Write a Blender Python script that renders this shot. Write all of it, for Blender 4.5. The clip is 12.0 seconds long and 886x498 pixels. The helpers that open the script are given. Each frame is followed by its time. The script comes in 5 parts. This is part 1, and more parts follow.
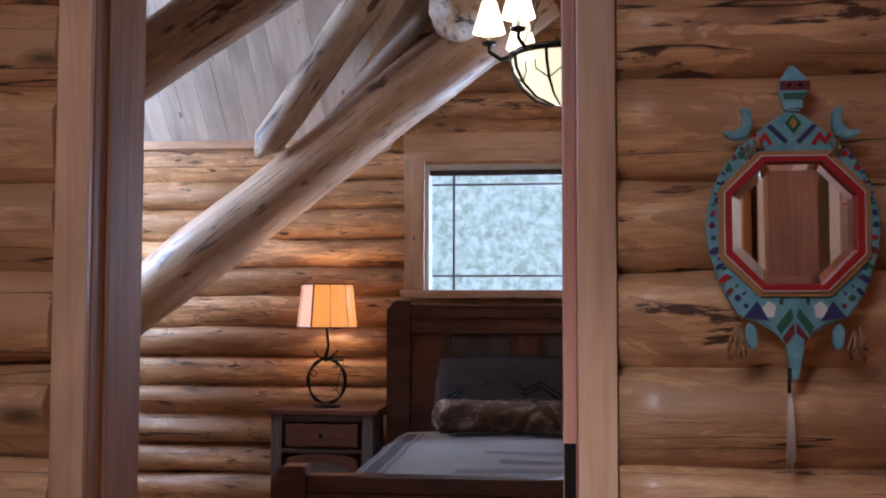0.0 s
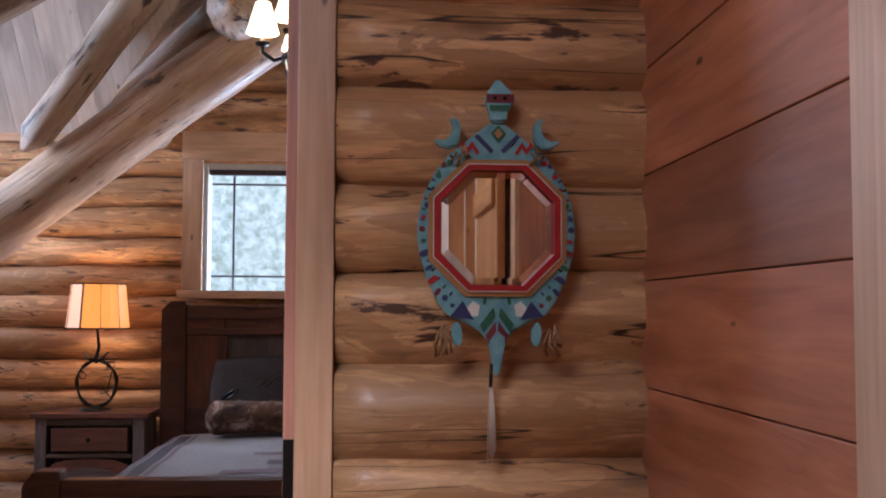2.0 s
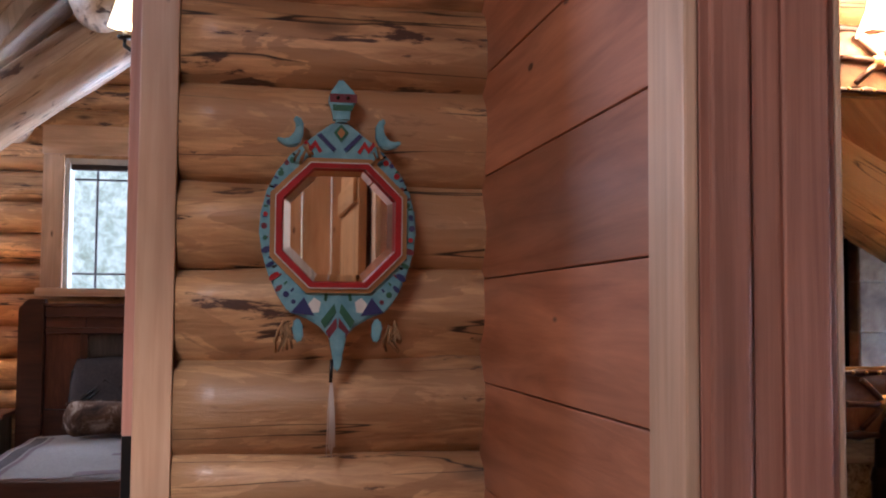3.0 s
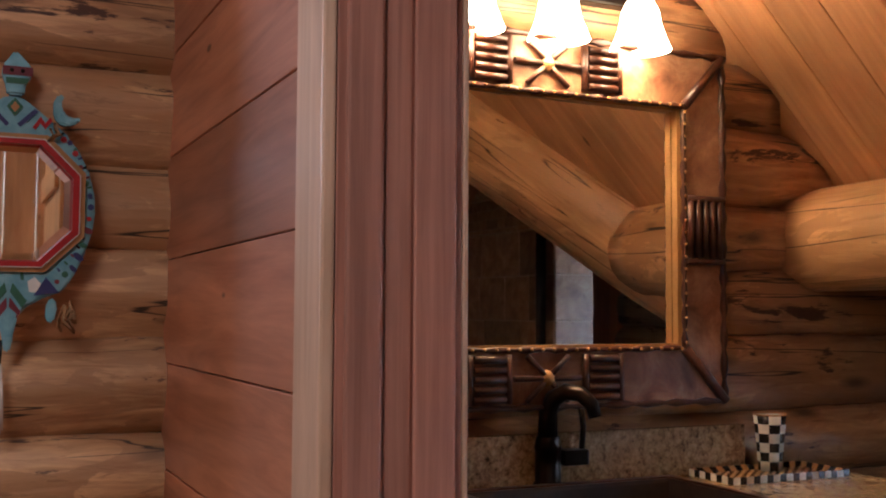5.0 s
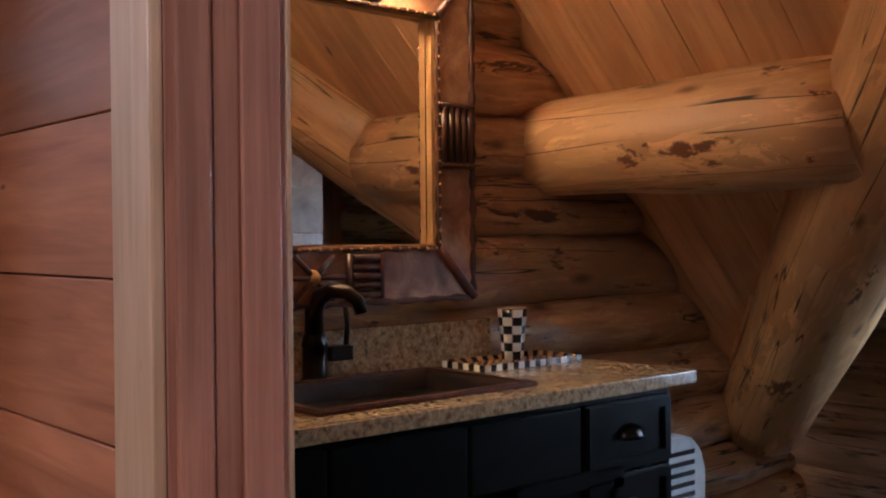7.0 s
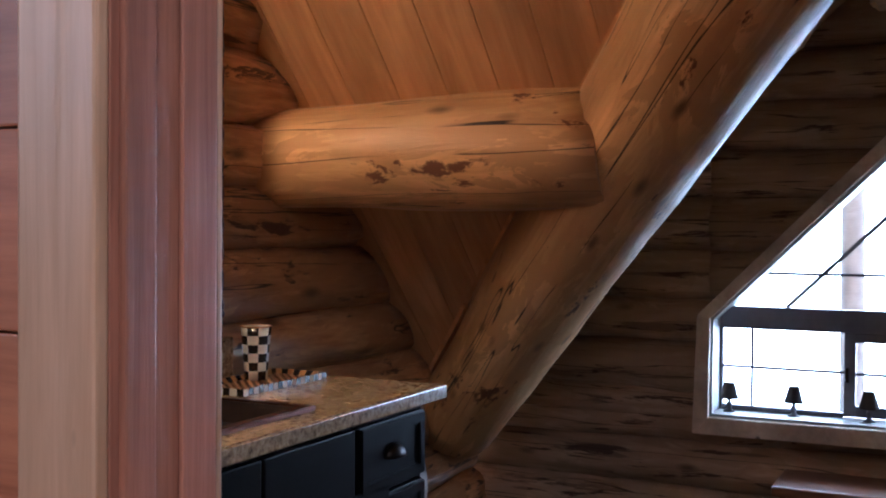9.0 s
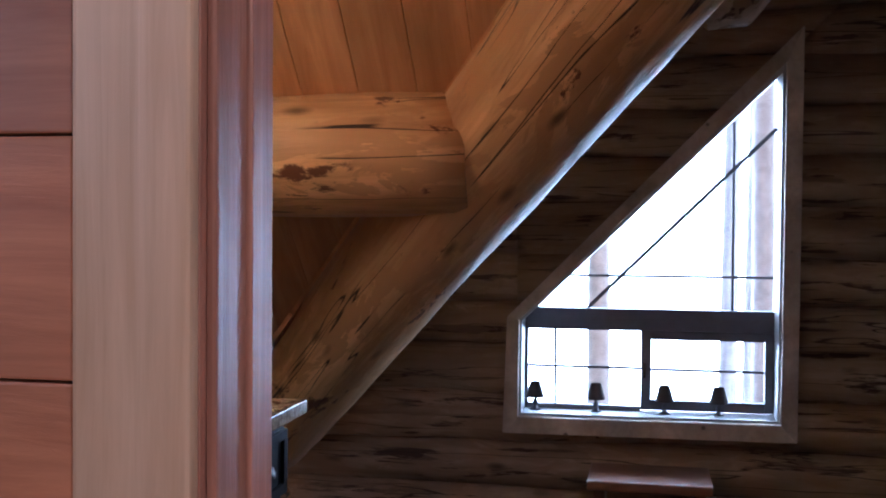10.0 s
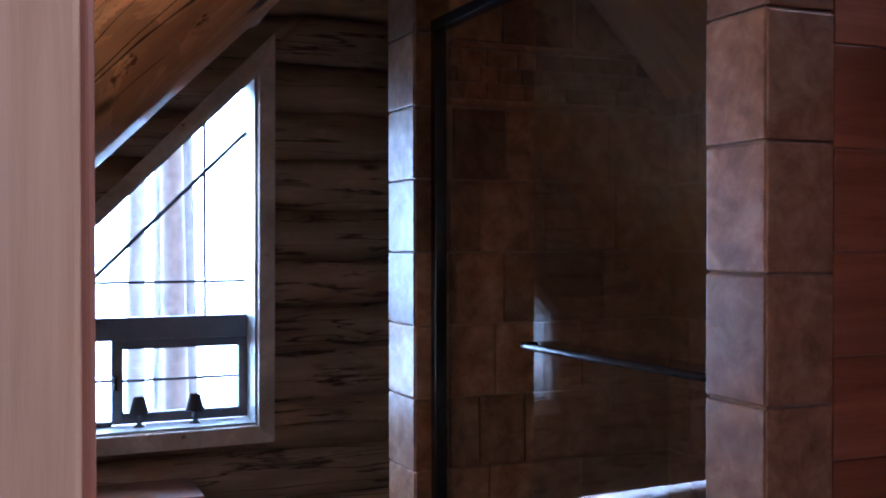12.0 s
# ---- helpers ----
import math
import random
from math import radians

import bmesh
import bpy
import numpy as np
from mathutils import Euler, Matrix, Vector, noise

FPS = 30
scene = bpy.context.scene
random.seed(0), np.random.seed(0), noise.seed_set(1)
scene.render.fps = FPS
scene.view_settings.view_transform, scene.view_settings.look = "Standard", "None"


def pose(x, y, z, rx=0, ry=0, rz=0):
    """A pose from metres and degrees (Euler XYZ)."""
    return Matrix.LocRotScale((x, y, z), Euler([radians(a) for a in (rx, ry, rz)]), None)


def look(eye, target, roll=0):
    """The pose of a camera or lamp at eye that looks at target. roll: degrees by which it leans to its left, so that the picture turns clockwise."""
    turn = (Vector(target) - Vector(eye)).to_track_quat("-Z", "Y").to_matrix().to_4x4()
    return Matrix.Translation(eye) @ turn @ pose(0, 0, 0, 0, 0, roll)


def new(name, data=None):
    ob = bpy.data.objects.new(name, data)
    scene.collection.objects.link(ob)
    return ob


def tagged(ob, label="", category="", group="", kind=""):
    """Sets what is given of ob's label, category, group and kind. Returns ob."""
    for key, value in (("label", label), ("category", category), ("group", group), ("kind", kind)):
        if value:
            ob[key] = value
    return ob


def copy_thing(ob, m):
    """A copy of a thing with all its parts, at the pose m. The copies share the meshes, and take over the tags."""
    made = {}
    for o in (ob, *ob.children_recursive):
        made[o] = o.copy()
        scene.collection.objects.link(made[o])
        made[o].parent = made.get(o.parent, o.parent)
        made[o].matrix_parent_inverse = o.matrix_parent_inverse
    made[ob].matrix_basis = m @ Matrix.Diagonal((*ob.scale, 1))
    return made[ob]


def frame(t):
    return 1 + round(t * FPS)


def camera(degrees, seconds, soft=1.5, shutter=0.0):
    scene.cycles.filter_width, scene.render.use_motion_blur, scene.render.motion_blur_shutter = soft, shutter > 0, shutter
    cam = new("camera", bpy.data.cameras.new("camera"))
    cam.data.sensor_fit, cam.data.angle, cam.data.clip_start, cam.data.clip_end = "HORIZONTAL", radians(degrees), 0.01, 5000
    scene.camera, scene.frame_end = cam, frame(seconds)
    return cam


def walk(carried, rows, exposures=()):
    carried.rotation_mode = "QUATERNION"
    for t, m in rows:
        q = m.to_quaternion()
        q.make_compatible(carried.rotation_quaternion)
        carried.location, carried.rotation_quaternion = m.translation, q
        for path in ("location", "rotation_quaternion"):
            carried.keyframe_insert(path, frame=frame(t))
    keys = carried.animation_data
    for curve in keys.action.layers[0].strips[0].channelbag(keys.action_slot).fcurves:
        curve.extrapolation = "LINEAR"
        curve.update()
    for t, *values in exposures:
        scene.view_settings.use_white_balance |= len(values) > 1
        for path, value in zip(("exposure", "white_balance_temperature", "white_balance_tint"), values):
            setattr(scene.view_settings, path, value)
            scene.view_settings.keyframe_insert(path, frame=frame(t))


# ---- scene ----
cam = camera(45.40, 12.0, 2.0)
# seconds, x, y, z, pitch, roll, yaw
PATH = [
    (0, -0.070, -2.241, 1.400, 3.27, 0.11, 5.98),
    (0.5, -0.039, -2.262, 1.394, 3.29, 0.12, 3.67),
    (1, 0.016, -2.282, 1.396, 3.35, 0.11, 1.23),
    (1.5, 0.074, -2.285, 1.397, 3.36, 0.13, -1.51),
    (2, 0.122, -2.301, 1.395, 3.39, 0.23, -4.40),
    (2.5, 0.166, -2.320, 1.389, 3.41, 0.31, -7.47),
    (3, 0.204, -2.354, 1.386, 3.47, 0.41, -10.79),
    (3.2, 0.222, -2.365, 1.384, 3.48, 0.48, -12.16),
    (4.8, 0.308, -2.460, 1.355, 3.52, 0.27, -23.21),
    (5, 0.308, -2.453, 1.345, 3.49, 0.31, -24.77),
    (5.5, 0.283, -2.448, 1.320, 2.61, 0.17, -28.46),
    (6, 0.235, -2.450, 1.295, 1.04, 0.15, -32.38),
    (6.5, 0.188, -2.420, 1.281, -0.42, 0.18, -36.60),
    (6.7, 0.167, -2.411, 1.277, -0.58, -0.18, -38.41),
    (8.3, -0.055, -2.240, 1.351, -1.17, 0.52, -53.90),
    (8.5, -0.073, -2.168, 1.351, -1.26, 0.52, -56.62),
    (9, -0.117, -1.966, 1.351, -1.04, 0.38, -63.52),
    (9.5, -0.164, -1.744, 1.363, -1.10, 0.40, -71.02),
    (10, -0.170, -1.525, 1.379, -1.14, 0.39, -79.18),
    (10.5, -0.160, -1.330, 1.376, -0.97, 0.19, -87.78),
    (11, -0.136, -1.178, 1.366, -0.72, 0.27, -96.52),
    (11.5, -0.056, -1.114, 1.355, -0.67, 0.12, -104.99),
    (12, 0.002, -1.055, 1.361, -0.64, -0.07, -113.21),
]
walk(cam, [(t, pose(x, y, z, 90 + p, 0, w) @ pose(0, 0, 0, 0, 0, r)) for t, x, y, z, p, r, w in PATH],
     [(0.0, -0.3, 5050, 13), (3.0, 0.0, 5400, 16), (5.0, 0.0, 5500, 14), (6.5, 0.0, 5450, 12), (8.5, 0.0, 5200, 14), (10.5, -0.05, 4900, 17), (12.0, 0.0, 4600, 17)])

# ---- world and large lights ----
world = bpy.data.worlds.new("world")
scene.world = world
world.use_nodes = True
wn, wl = world.node_tree.nodes, world.node_tree.links
sky = wn.new("ShaderNodeTexSky")
sky.sky_type, sky.sun_disc = "NISHITA", False
sky.sun_elevation, sky.sun_rotation, sky.dust_density = radians(38), radians(194), 3.0
wl.new(sky.outputs[0], wn["Background"].inputs[0])
wn["Background"].inputs[1].default_value = 0.12
sun = new("sun", bpy.data.lights.new("sun", "SUN"))
sun.data.energy, sun.data.angle, sun.data.color = 1.5, radians(12), (1.0, 0.97, 0.92)
sun.matrix_world = look((-6, -24, 20), (0, 0, 0))


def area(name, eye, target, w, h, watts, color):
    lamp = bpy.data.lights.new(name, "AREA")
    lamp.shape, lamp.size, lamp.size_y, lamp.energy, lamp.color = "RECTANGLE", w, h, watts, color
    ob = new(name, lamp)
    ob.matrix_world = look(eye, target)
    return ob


def bulb(name, place, watts, color, radius=0.03):
    lamp = bpy.data.lights.new(name, "POINT")
    lamp.energy, lamp.color, lamp.shadow_soft_size = watts, color, radius
    ob = new(name, lamp)
    ob.location = place
    return ob


WARM, COOL = (1.0, 0.62, 0.28), (0.82, 0.90, 1.0)
area("daylight_bedroom_side", (-4.34, 4.0, 2.75), (-1.7, 4.5, 2.3), 1.5, 1.2, 140, COOL)
# Added overhead lamp with no known source; it lights the hall's log wall.
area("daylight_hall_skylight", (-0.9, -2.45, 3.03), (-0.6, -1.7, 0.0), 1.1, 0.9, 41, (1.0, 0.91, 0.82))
area("daylight_bedroom_window", (0.2, 5.22, 1.95), (-1.3, 4.1, 2.5), 0.38, 0.8, 42, COOL)

# ---- materials ----


def node_mat(name, rough=0.6, metal=0.0):
    m = bpy.data.materials.new(name)
    m.use_nodes = True
    n = m.node_tree.nodes
    b = n["Principled BSDF"]
    b.inputs["Roughness"].default_value, b.inputs["Metallic"].default_value = rough, metal
    return m, n, m.node_tree.links, b


def ramp(n, stops):
    r = n.new("ShaderNodeValToRGB")
    el = r.color_ramp.elements
    while len(el) < len(stops):
        el.new(0.5)
    for e, (p, c) in zip(el, stops):
        e.position, e.color = p, (*c, 1)
    return r


def coords(n, l, scale, shift=30.0, space="Object"):
    tc, mp, oi, mul = n.new("ShaderNodeTexCoord"), n.new("ShaderNodeMapping"), n.new("ShaderNodeObjectInfo"), n.new("ShaderNodeMath")
    mul.operation = "MULTIPLY"
    mul.inputs[1].default_value = shift
    l.new(oi.outputs["Random"], mul.inputs[0])
    mp.inputs["Scale"].default_value = scale
    l.new(tc.outputs[space], mp.inputs["Vector"])
    l.new(mul.outputs[0], mp.inputs["Location"])
    return mp.outputs[0], oi.outputs["Random"]


def noise_tex(n, l, vec, scale, detail=6.0, rough=0.6, distort=0.0):
    t = n.new("ShaderNodeTexNoise")
    t.inputs["Scale"].default_value, t.inputs["Detail"].default_value = scale, detail
    t.inputs["Roughness"].default_value, t.inputs["Distortion"].default_value = rough, distort
    l.new(vec, t.inputs["Vector"])
    return t.outputs["Fac"]


def mix(n, l, fac, a, b, kind="MIX"):
    m = n.new("ShaderNodeMix")
    m.data_type, m.blend_type = "RGBA", kind
    for k, v in ((0, fac), (6, a), (7, b)):
        if hasattr(v, "links"):
            l.new(v, m.inputs[k])
        else:
            m.inputs[k].default_value = v if k == 0 else (*v, 1)
    return m.outputs[2]


def bump(n, l, b, fac, strength, dist=0.01):
    k = n.new("ShaderNodeBump")
    k.inputs["Strength"].default_value, k.inputs["Distance"].default_value = strength, dist
    l.new(fac, k.inputs["Height"])
    l.new(k.outputs[0], b.inputs["Normal"])


def wood(name, light, dark, streak=None, streak_at=0.62, rough=0.5, grain=(1.2, 9, 9), knots=0.0, vary=0.25, peel=0.0, bumpy=0.25, checks=0.0, patch=(0.85, 8.0, 8.0), coat=0.0):
    """Timber with its grain along local X: pale and dark growth, bark streaks, knots, a different tone for each piece."""
    m, n, l, b = node_mat(name, rough)
    b.inputs["Coat Weight"].default_value, b.inputs["Coat Roughness"].default_value = coat, 0.3
    vec, rnd = coords(n, l, grain)
    fine = noise_tex(n, l, vec, 3.2, 8, 0.65, 0.6)
    col = ramp(n, [(0.3, dark), (0.62, light)])
    l.new(fine, col.inputs[0])
    out = col.outputs[0]
    broad_vec, _ = coords(n, l, (0.9, 3.0, 3.0), 17.0)
    broad = noise_tex(n, l, broad_vec, 1.6, 3, 0.5, 0.3)
    tone = ramp(n, [(0.3, (0.62, 0.6, 0.58)), (0.7, (1.12, 1.1, 1.08))])
    l.new(broad, tone.inputs[0])
    out = mix(n, l, 1.0, out, tone.outputs[0], "MULTIPLY")
    if streak:
        sv, _ = coords(n, l, patch, 53.0)
        s = noise_tex(n, l, sv, 1.9, 8, 0.66, 0.35)
        sr = ramp(n, [(streak_at, (0, 0, 0)), (streak_at + 0.035, (1, 1, 1))])
        l.new(s, sr.inputs[0])
        out = mix(n, l, sr.outputs[0], out, streak)
    if peel:
        pv, _ = coords(n, l, (2.2, 7.0, 7.0), 71.0)
        p = noise_tex(n, l, pv, 1.3, 6, 0.58, 1.2)
        pr = ramp(n, [(0.5, (0, 0, 0)), (0.515, (peel, peel, peel))])
        l.new(p, pr.inputs[0])
        out = mix(n, l, pr.outputs[0], out, tuple(0.15 * c + 0.72 * d for c, d in zip(light, dark)))
    if checks:
        cv, _ = coords(n, l, (0.22, 6.5, 6.5), 91.0)
        c = noise_tex(n, l, cv, 1.4, 3, 0.5, 0.2)
        cr = ramp(n, [(0.487, (0, 0, 0)), (0.4915, (1, 1, 1)), (0.4965, (1, 1, 1)), (0.501, (0, 0, 0))])
        l.new(c, cr.inputs[0])
        gate = noise_tex(n, l, broad_vec, 2.3, 2, 0.5)
        gr = ramp(n, [(0.40, (0, 0, 0)), (0.46, (checks, checks, checks))])
        l.new(gate, gr.inputs[0])
        both = mix(n, l, 1.0, cr.outputs[0], gr.outputs[0], "MULTIPLY")
        out = mix(n, l, both, out, (0.03, 0.014, 0.008))
    if knots:
        kv, _ = coords(n, l, (2.2, 6.0, 6.0), 41.0)
        v = n.new("ShaderNodeTexVoronoi")
        v.inputs["Scale"].default_value = 1.3
        l.new(kv, v.inputs["Vector"])
        kr = ramp(n, [(0.05, (1, 1, 1)), (knots, (0, 0, 0))])
        l.new(v.outputs["Distance"], kr.inputs[0])
        out = mix(n, l, kr.outputs[0], out, tuple(0.3 * c for c in dark))
    hv = n.new("ShaderNodeHueSaturation")
    mr = n.new("ShaderNodeMapRange")
    mr.inputs["To Min"].default_value, mr.inputs["To Max"].default_value = 1 - vary, 1 + vary
    l.new(rnd, mr.inputs["Value"])
    l.new(mr.outputs[0], hv.inputs["Value"])
    l.new(out, hv.inputs["Color"])
    l.new(hv.outputs[0], b.inputs["Base Color"])
    bump(n, l, b, fine, bumpy, 0.006)
    return m


def mottled(name, stops, scale=6.0, rough=0.6, metal=0.0, bumpy=0.2, vary=0.15, detail=8.0, distort=0.5, space="Object"):
    m, n, l, b = node_mat(name, rough, metal)
    vec, rnd = coords(n, l, (1, 1, 1), 23.0, space)
    f = noise_tex(n, l, vec, scale, detail, 0.65, distort)
    col = ramp(n, stops)
    l.new(f, col.inputs[0])
    hv, mr = n.new("ShaderNodeHueSaturation"), n.new("ShaderNodeMapRange")
    mr.inputs["To Min"].default_value, mr.inputs["To Max"].default_value = 1 - vary, 1 + vary
    l.new(rnd, mr.inputs["Value"])
    l.new(mr.outputs[0], hv.inputs["Value"])
    l.new(col.outputs[0], hv.inputs["Color"])
    l.new(hv.outputs[0], b.inputs["Base Color"])
    if bumpy:
        bump(n, l, b, f, bumpy, 0.004)
    return m


def plain(name, color, rough=0.5, metal=0.0):
    d = tuple(0.75 * c for c in color)
    return mottled(name, [(0.3, d), (0.7, color)], 14.0, rough, metal, 0.05, 0.05)


def glow(name, color, strength, base=(0.8, 0.75, 0.65)):
    m, n, l, b = node_mat(name, 0.5)
    b.inputs["Base Color"].default_value = (*base, 1)
    b.inputs["Emission Color"].default_value = (*color, 1)
    b.inputs["Emission Strength"].default_value = strength
    return m


def glass(name, rough=0.0, tint=(0.93, 0.96, 0.96), sheen=0.04):
    m, n, l, b = node_mat(name, rough)
    g, t, fr, mx = n.new("ShaderNodeBsdfGlossy"), n.new("ShaderNodeBsdfTransparent"), n.new("ShaderNodeLayerWeight"), n.new("ShaderNodeMixShader")
    pw, ad = n.new("ShaderNodeMath"), n.new("ShaderNodeMath")
    pw.operation, ad.operation = "POWER", "MULTIPLY_ADD"
    pw.inputs[1].default_value, ad.inputs[1].default_value, ad.inputs[2].default_value = 5.0, 0.9, sheen
    fr.inputs["Blend"].default_value = 0.5
    g.inputs["Roughness"].default_value = rough
    t.inputs["Color"].default_value = (*tint, 1)
    l.new(fr.outputs["Facing"], pw.inputs[0])
    l.new(pw.outputs[0], ad.inputs[0])
    l.new(ad.outputs[0], mx.inputs[0])
    l.new(t.outputs[0], mx.inputs[1])
    l.new(g.outputs[0], mx.inputs[2])
    l.new(mx.outputs[0], n["Material Output"].inputs["Surface"])
    return m


LOG = wood("peeled_log_pine", (0.76, 0.455, 0.215), (0.42, 0.205, 0.088), (0.085, 0.036, 0.02), 0.585, 0.42, grain=(1.8, 14, 14), patch=(1.8, 8.0, 8.0), knots=0.21, peel=0.75, vary=0.20, checks=1.0, bumpy=0.85, coat=0.3)
LOG_END = mottled("sawn_log_end", [(0.35, (0.42, 0.25, 0.12)), (0.65, (0.62, 0.42, 0.23))], 9, 0.7)
BEAM = wood("peeled_log_beam", (0.80, 0.50, 0.225), (0.58, 0.315, 0.125), (0.15, 0.058, 0.026), 0.60, 0.40, grain=(0.9, 9, 9), knots=0.16, peel=0.9, vary=0.04, checks=1.0, patch=(1.7, 4.5, 4.5), bumpy=0.75)
# Beam pine made paler and greyer: cold side daylight is put in.
BED_BEAM = wood("daylit_bedroom_log_beam", (0.70, 0.50, 0.34), (0.46, 0.28, 0.165), (0.14, 0.07, 0.045), 0.61, 0.42, grain=(0.8, 7, 7), knots=0.13, peel=0.35, vary=0.04, checks=0.8, patch=(1.7, 4.5, 4.5), bumpy=0.7, coat=0.25)
PALE_BEAM = wood("pale_log_beam", (0.70, 0.58, 0.46), (0.46, 0.32, 0.22), (0.07, 0.04, 0.035), 0.545, 0.5, grain=(0.9, 6, 6), knots=0.12, peel=0.5, vary=0.05)
# Log pine greyed and darkened: the cool shade is put into its colour.
GREY_LOG = wood("grey_shaded_log_pine", (0.50, 0.37, 0.26), (0.34, 0.225, 0.145), (0.075, 0.042, 0.03), 0.572, 0.5, knots=0.17, peel=0.5, vary=0.13, checks=0.9)
FIR = wood("red_fir_board", (0.62, 0.255, 0.13), (0.36, 0.12, 0.052), None, rough=0.45, grain=(0.5, 6.5, 6.5), knots=0.07, vary=0.14, coat=0.12)
CASING = wood("pale_pine_casing", (0.76, 0.54, 0.375), (0.60, 0.39, 0.245), None, rough=0.36, grain=(0.6, 11, 11), knots=0.085, vary=0.05)
# Left bedroom jamb, warmed and lightened: the room lamp's light is in its colour.
LIT_JAMB = wood("lamplit_jamb", (0.52, 0.27, 0.15), (0.38, 0.175, 0.085), None, rough=0.6, grain=(0.6, 16, 16), vary=0.06)
JAMB = wood("red_cedar_jamb", (0.59, 0.29, 0.205), (0.42, 0.185, 0.125), None, rough=0.42, grain=(0.6, 22, 22), vary=0.08)
TRIM = wood("clear_pine_trim", (0.68, 0.435, 0.27), (0.55, 0.32, 0.18), None, rough=0.38, grain=(0.6, 12, 12), knots=0.075, vary=0.07)
# Pale pine with the cool daylight on bedroom ceiling and window_2 casing put in.
PALE_PINE = wood("pale_daylit_pine_board", (0.72, 0.64, 0.56), (0.58, 0.49, 0.41), None, rough=0.5, grain=(0.7, 9, 9), knots=0.10, vary=0.10)
CEIL = wood("pine_ceiling_board", (0.70, 0.39, 0.17), (0.55, 0.27, 0.10), None, rough=0.45, grain=(0.7, 9, 9), knots=0.085, vary=0.10)
DARKWOOD = wood("dark_stained_timber", (0.115, 0.038, 0.022), (0.055, 0.018, 0.011), None, rough=0.33, grain=(1.2, 14, 14), vary=0.2)
BARN = wood("weathered_barn_board", (0.17, 0.13, 0.11), (0.08, 0.06, 0.052), (0.05, 0.03, 0.025), 0.63, 0.65, grain=(1.5, 16, 16), vary=0.3)
REDBARN = wood("red_barn_board", (0.20, 0.07, 0.04), (0.10, 0.035, 0.022), (0.04, 0.02, 0.016), 0.62, 0.5, grain=(1.5, 14, 14), vary=0.25)
BENCHWOOD = wood("bench_timber", (0.26, 0.12, 0.065), (0.15, 0.062, 0.034), None, rough=0.28, grain=(1, 10, 10))
GRANITE = mottled("speckled_granite", [(0.30, (0.05, 0.035, 0.022)), (0.42, (0.25, 0.17, 0.09)), (0.58, (0.42, 0.31, 0.17)), (0.75, (0.58, 0.47, 0.31))], 62, 0.2, 0, 0.0, 0.02, 10, 0.3)
POLISHED = mottled("polished_speckled_granite", [(0.30, (0.05, 0.035, 0.022)), (0.42, (0.25, 0.17, 0.09)), (0.58, (0.42, 0.31, 0.17)), (0.75, (0.58, 0.47, 0.31))], 62, 0.03, 0, 0.0, 0.02, 10, 0.3)
COPPER = mottled("hammered_copper", [(0.3, (0.05, 0.020, 0.012)), (0.7, (0.11, 0.042, 0.024))], 40, 0.4, 0.85, 0.35)
# Darker, duller copper than the rim, for the basin.
DARK_COPPER = mottled("dark_copper", [(0.3, (0.009, 0.004, 0.003)), (0.7, (0.026, 0.011, 0.007))], 30, 0.6, 0.2, 0.35)
IRON = plain("black_iron", (0.016, 0.013, 0.012), 0.38, 0.6)
BRONZE = plain("oil_rubbed_bronze", (0.02, 0.014, 0.011), 0.3, 0.8)
BLACKCAB = mottled("rubbed_black_paint", [(0.35, (0.003, 0.003, 0.003)), (0.75, (0.006, 0.0055, 0.0055))], 9, 0.36, 0, 0.05)
TILE = mottled("travertine_tile", [(0.28, (0.17, 0.082, 0.044)), (0.5, (0.34, 0.195, 0.108)), (0.72, (0.50, 0.335, 0.205))], 15, 0.34, 0, 0.6, 0.36, 9, 0.35)
GROUT = plain("sand_grout", (0.50, 0.36, 0.24), 0.9)
SILVER, _n, _l, _b = node_mat("mirror_silver", 0.02, 1.0)
_b.inputs["Base Color"].default_value = (0.86, 0.86, 0.86, 1)
PANE = glass("window_glass")
SHOWER = glass("shower_glass", 0.0, (0.93, 0.95, 0.95), 0.2)
TURQ = mottled("turquoise_paint", [(0.35, (0.12, 0.31, 0.37)), (0.65, (0.24, 0.47, 0.52))], 22, 0.45, 0, 0.2)
RED = plain("red_paint", (0.40, 0.010, 0.012), 0.38)
OCHRE = plain("ochre_paint", (0.42, 0.20, 0.06), 0.5)
NAVY = plain("navy_paint", (0.03, 0.035, 0.13), 0.45)
GREEN = plain("green_paint", (0.03, 0.13, 0.07), 0.45)
MAROON = plain("maroon_paint", (0.16, 0.02, 0.03), 0.45)
WHITE = plain("cream_white_paint", (0.75, 0.73, 0.66), 0.4)
BLACK = plain("black_glaze", (0.012, 0.012, 0.013), 0.25)
RAFFIA = wood("raffia_tie", (0.42, 0.26, 0.12), (0.26, 0.14, 0.06), None, rough=0.8)
SPREAD = mottled("woven_bedspread", [(0.3, (0.20, 0.17, 0.16)), (0.7, (0.31, 0.27, 0.25))], 60, 0.9, 0, 0.3)
BAND = mottled("woven_band", [(0.3, (0.08, 0.05, 0.06)), (0.7, (0.17, 0.11, 0.11))], 50, 0.9, 0, 0.3)
PILLOW = mottled("dark_wool", [(0.3, (0.026, 0.020, 0.019)), (0.7, (0.055, 0.040, 0.037))], 60, 0.95, 0, 0.4)
FUR = mottled("faux_fur", [(0.34, (0.022, 0.011, 0.007)), (0.52, (0.11, 0.055, 0.030)), (0.68, (0.48, 0.38, 0.30))], 6, 0.95, 0, 0.8, 0.1, 10, 1.0)
RAWHIDE = glow("lit_rawhide", (1.0, 0.36, 0.055), 0.95, (0.30, 0.16, 0.06))
RAWHIDE_PALE = glow("lit_rawhide_pale", (1.0, 0.60, 0.40), 0.75, (0.5, 0.36, 0.26))
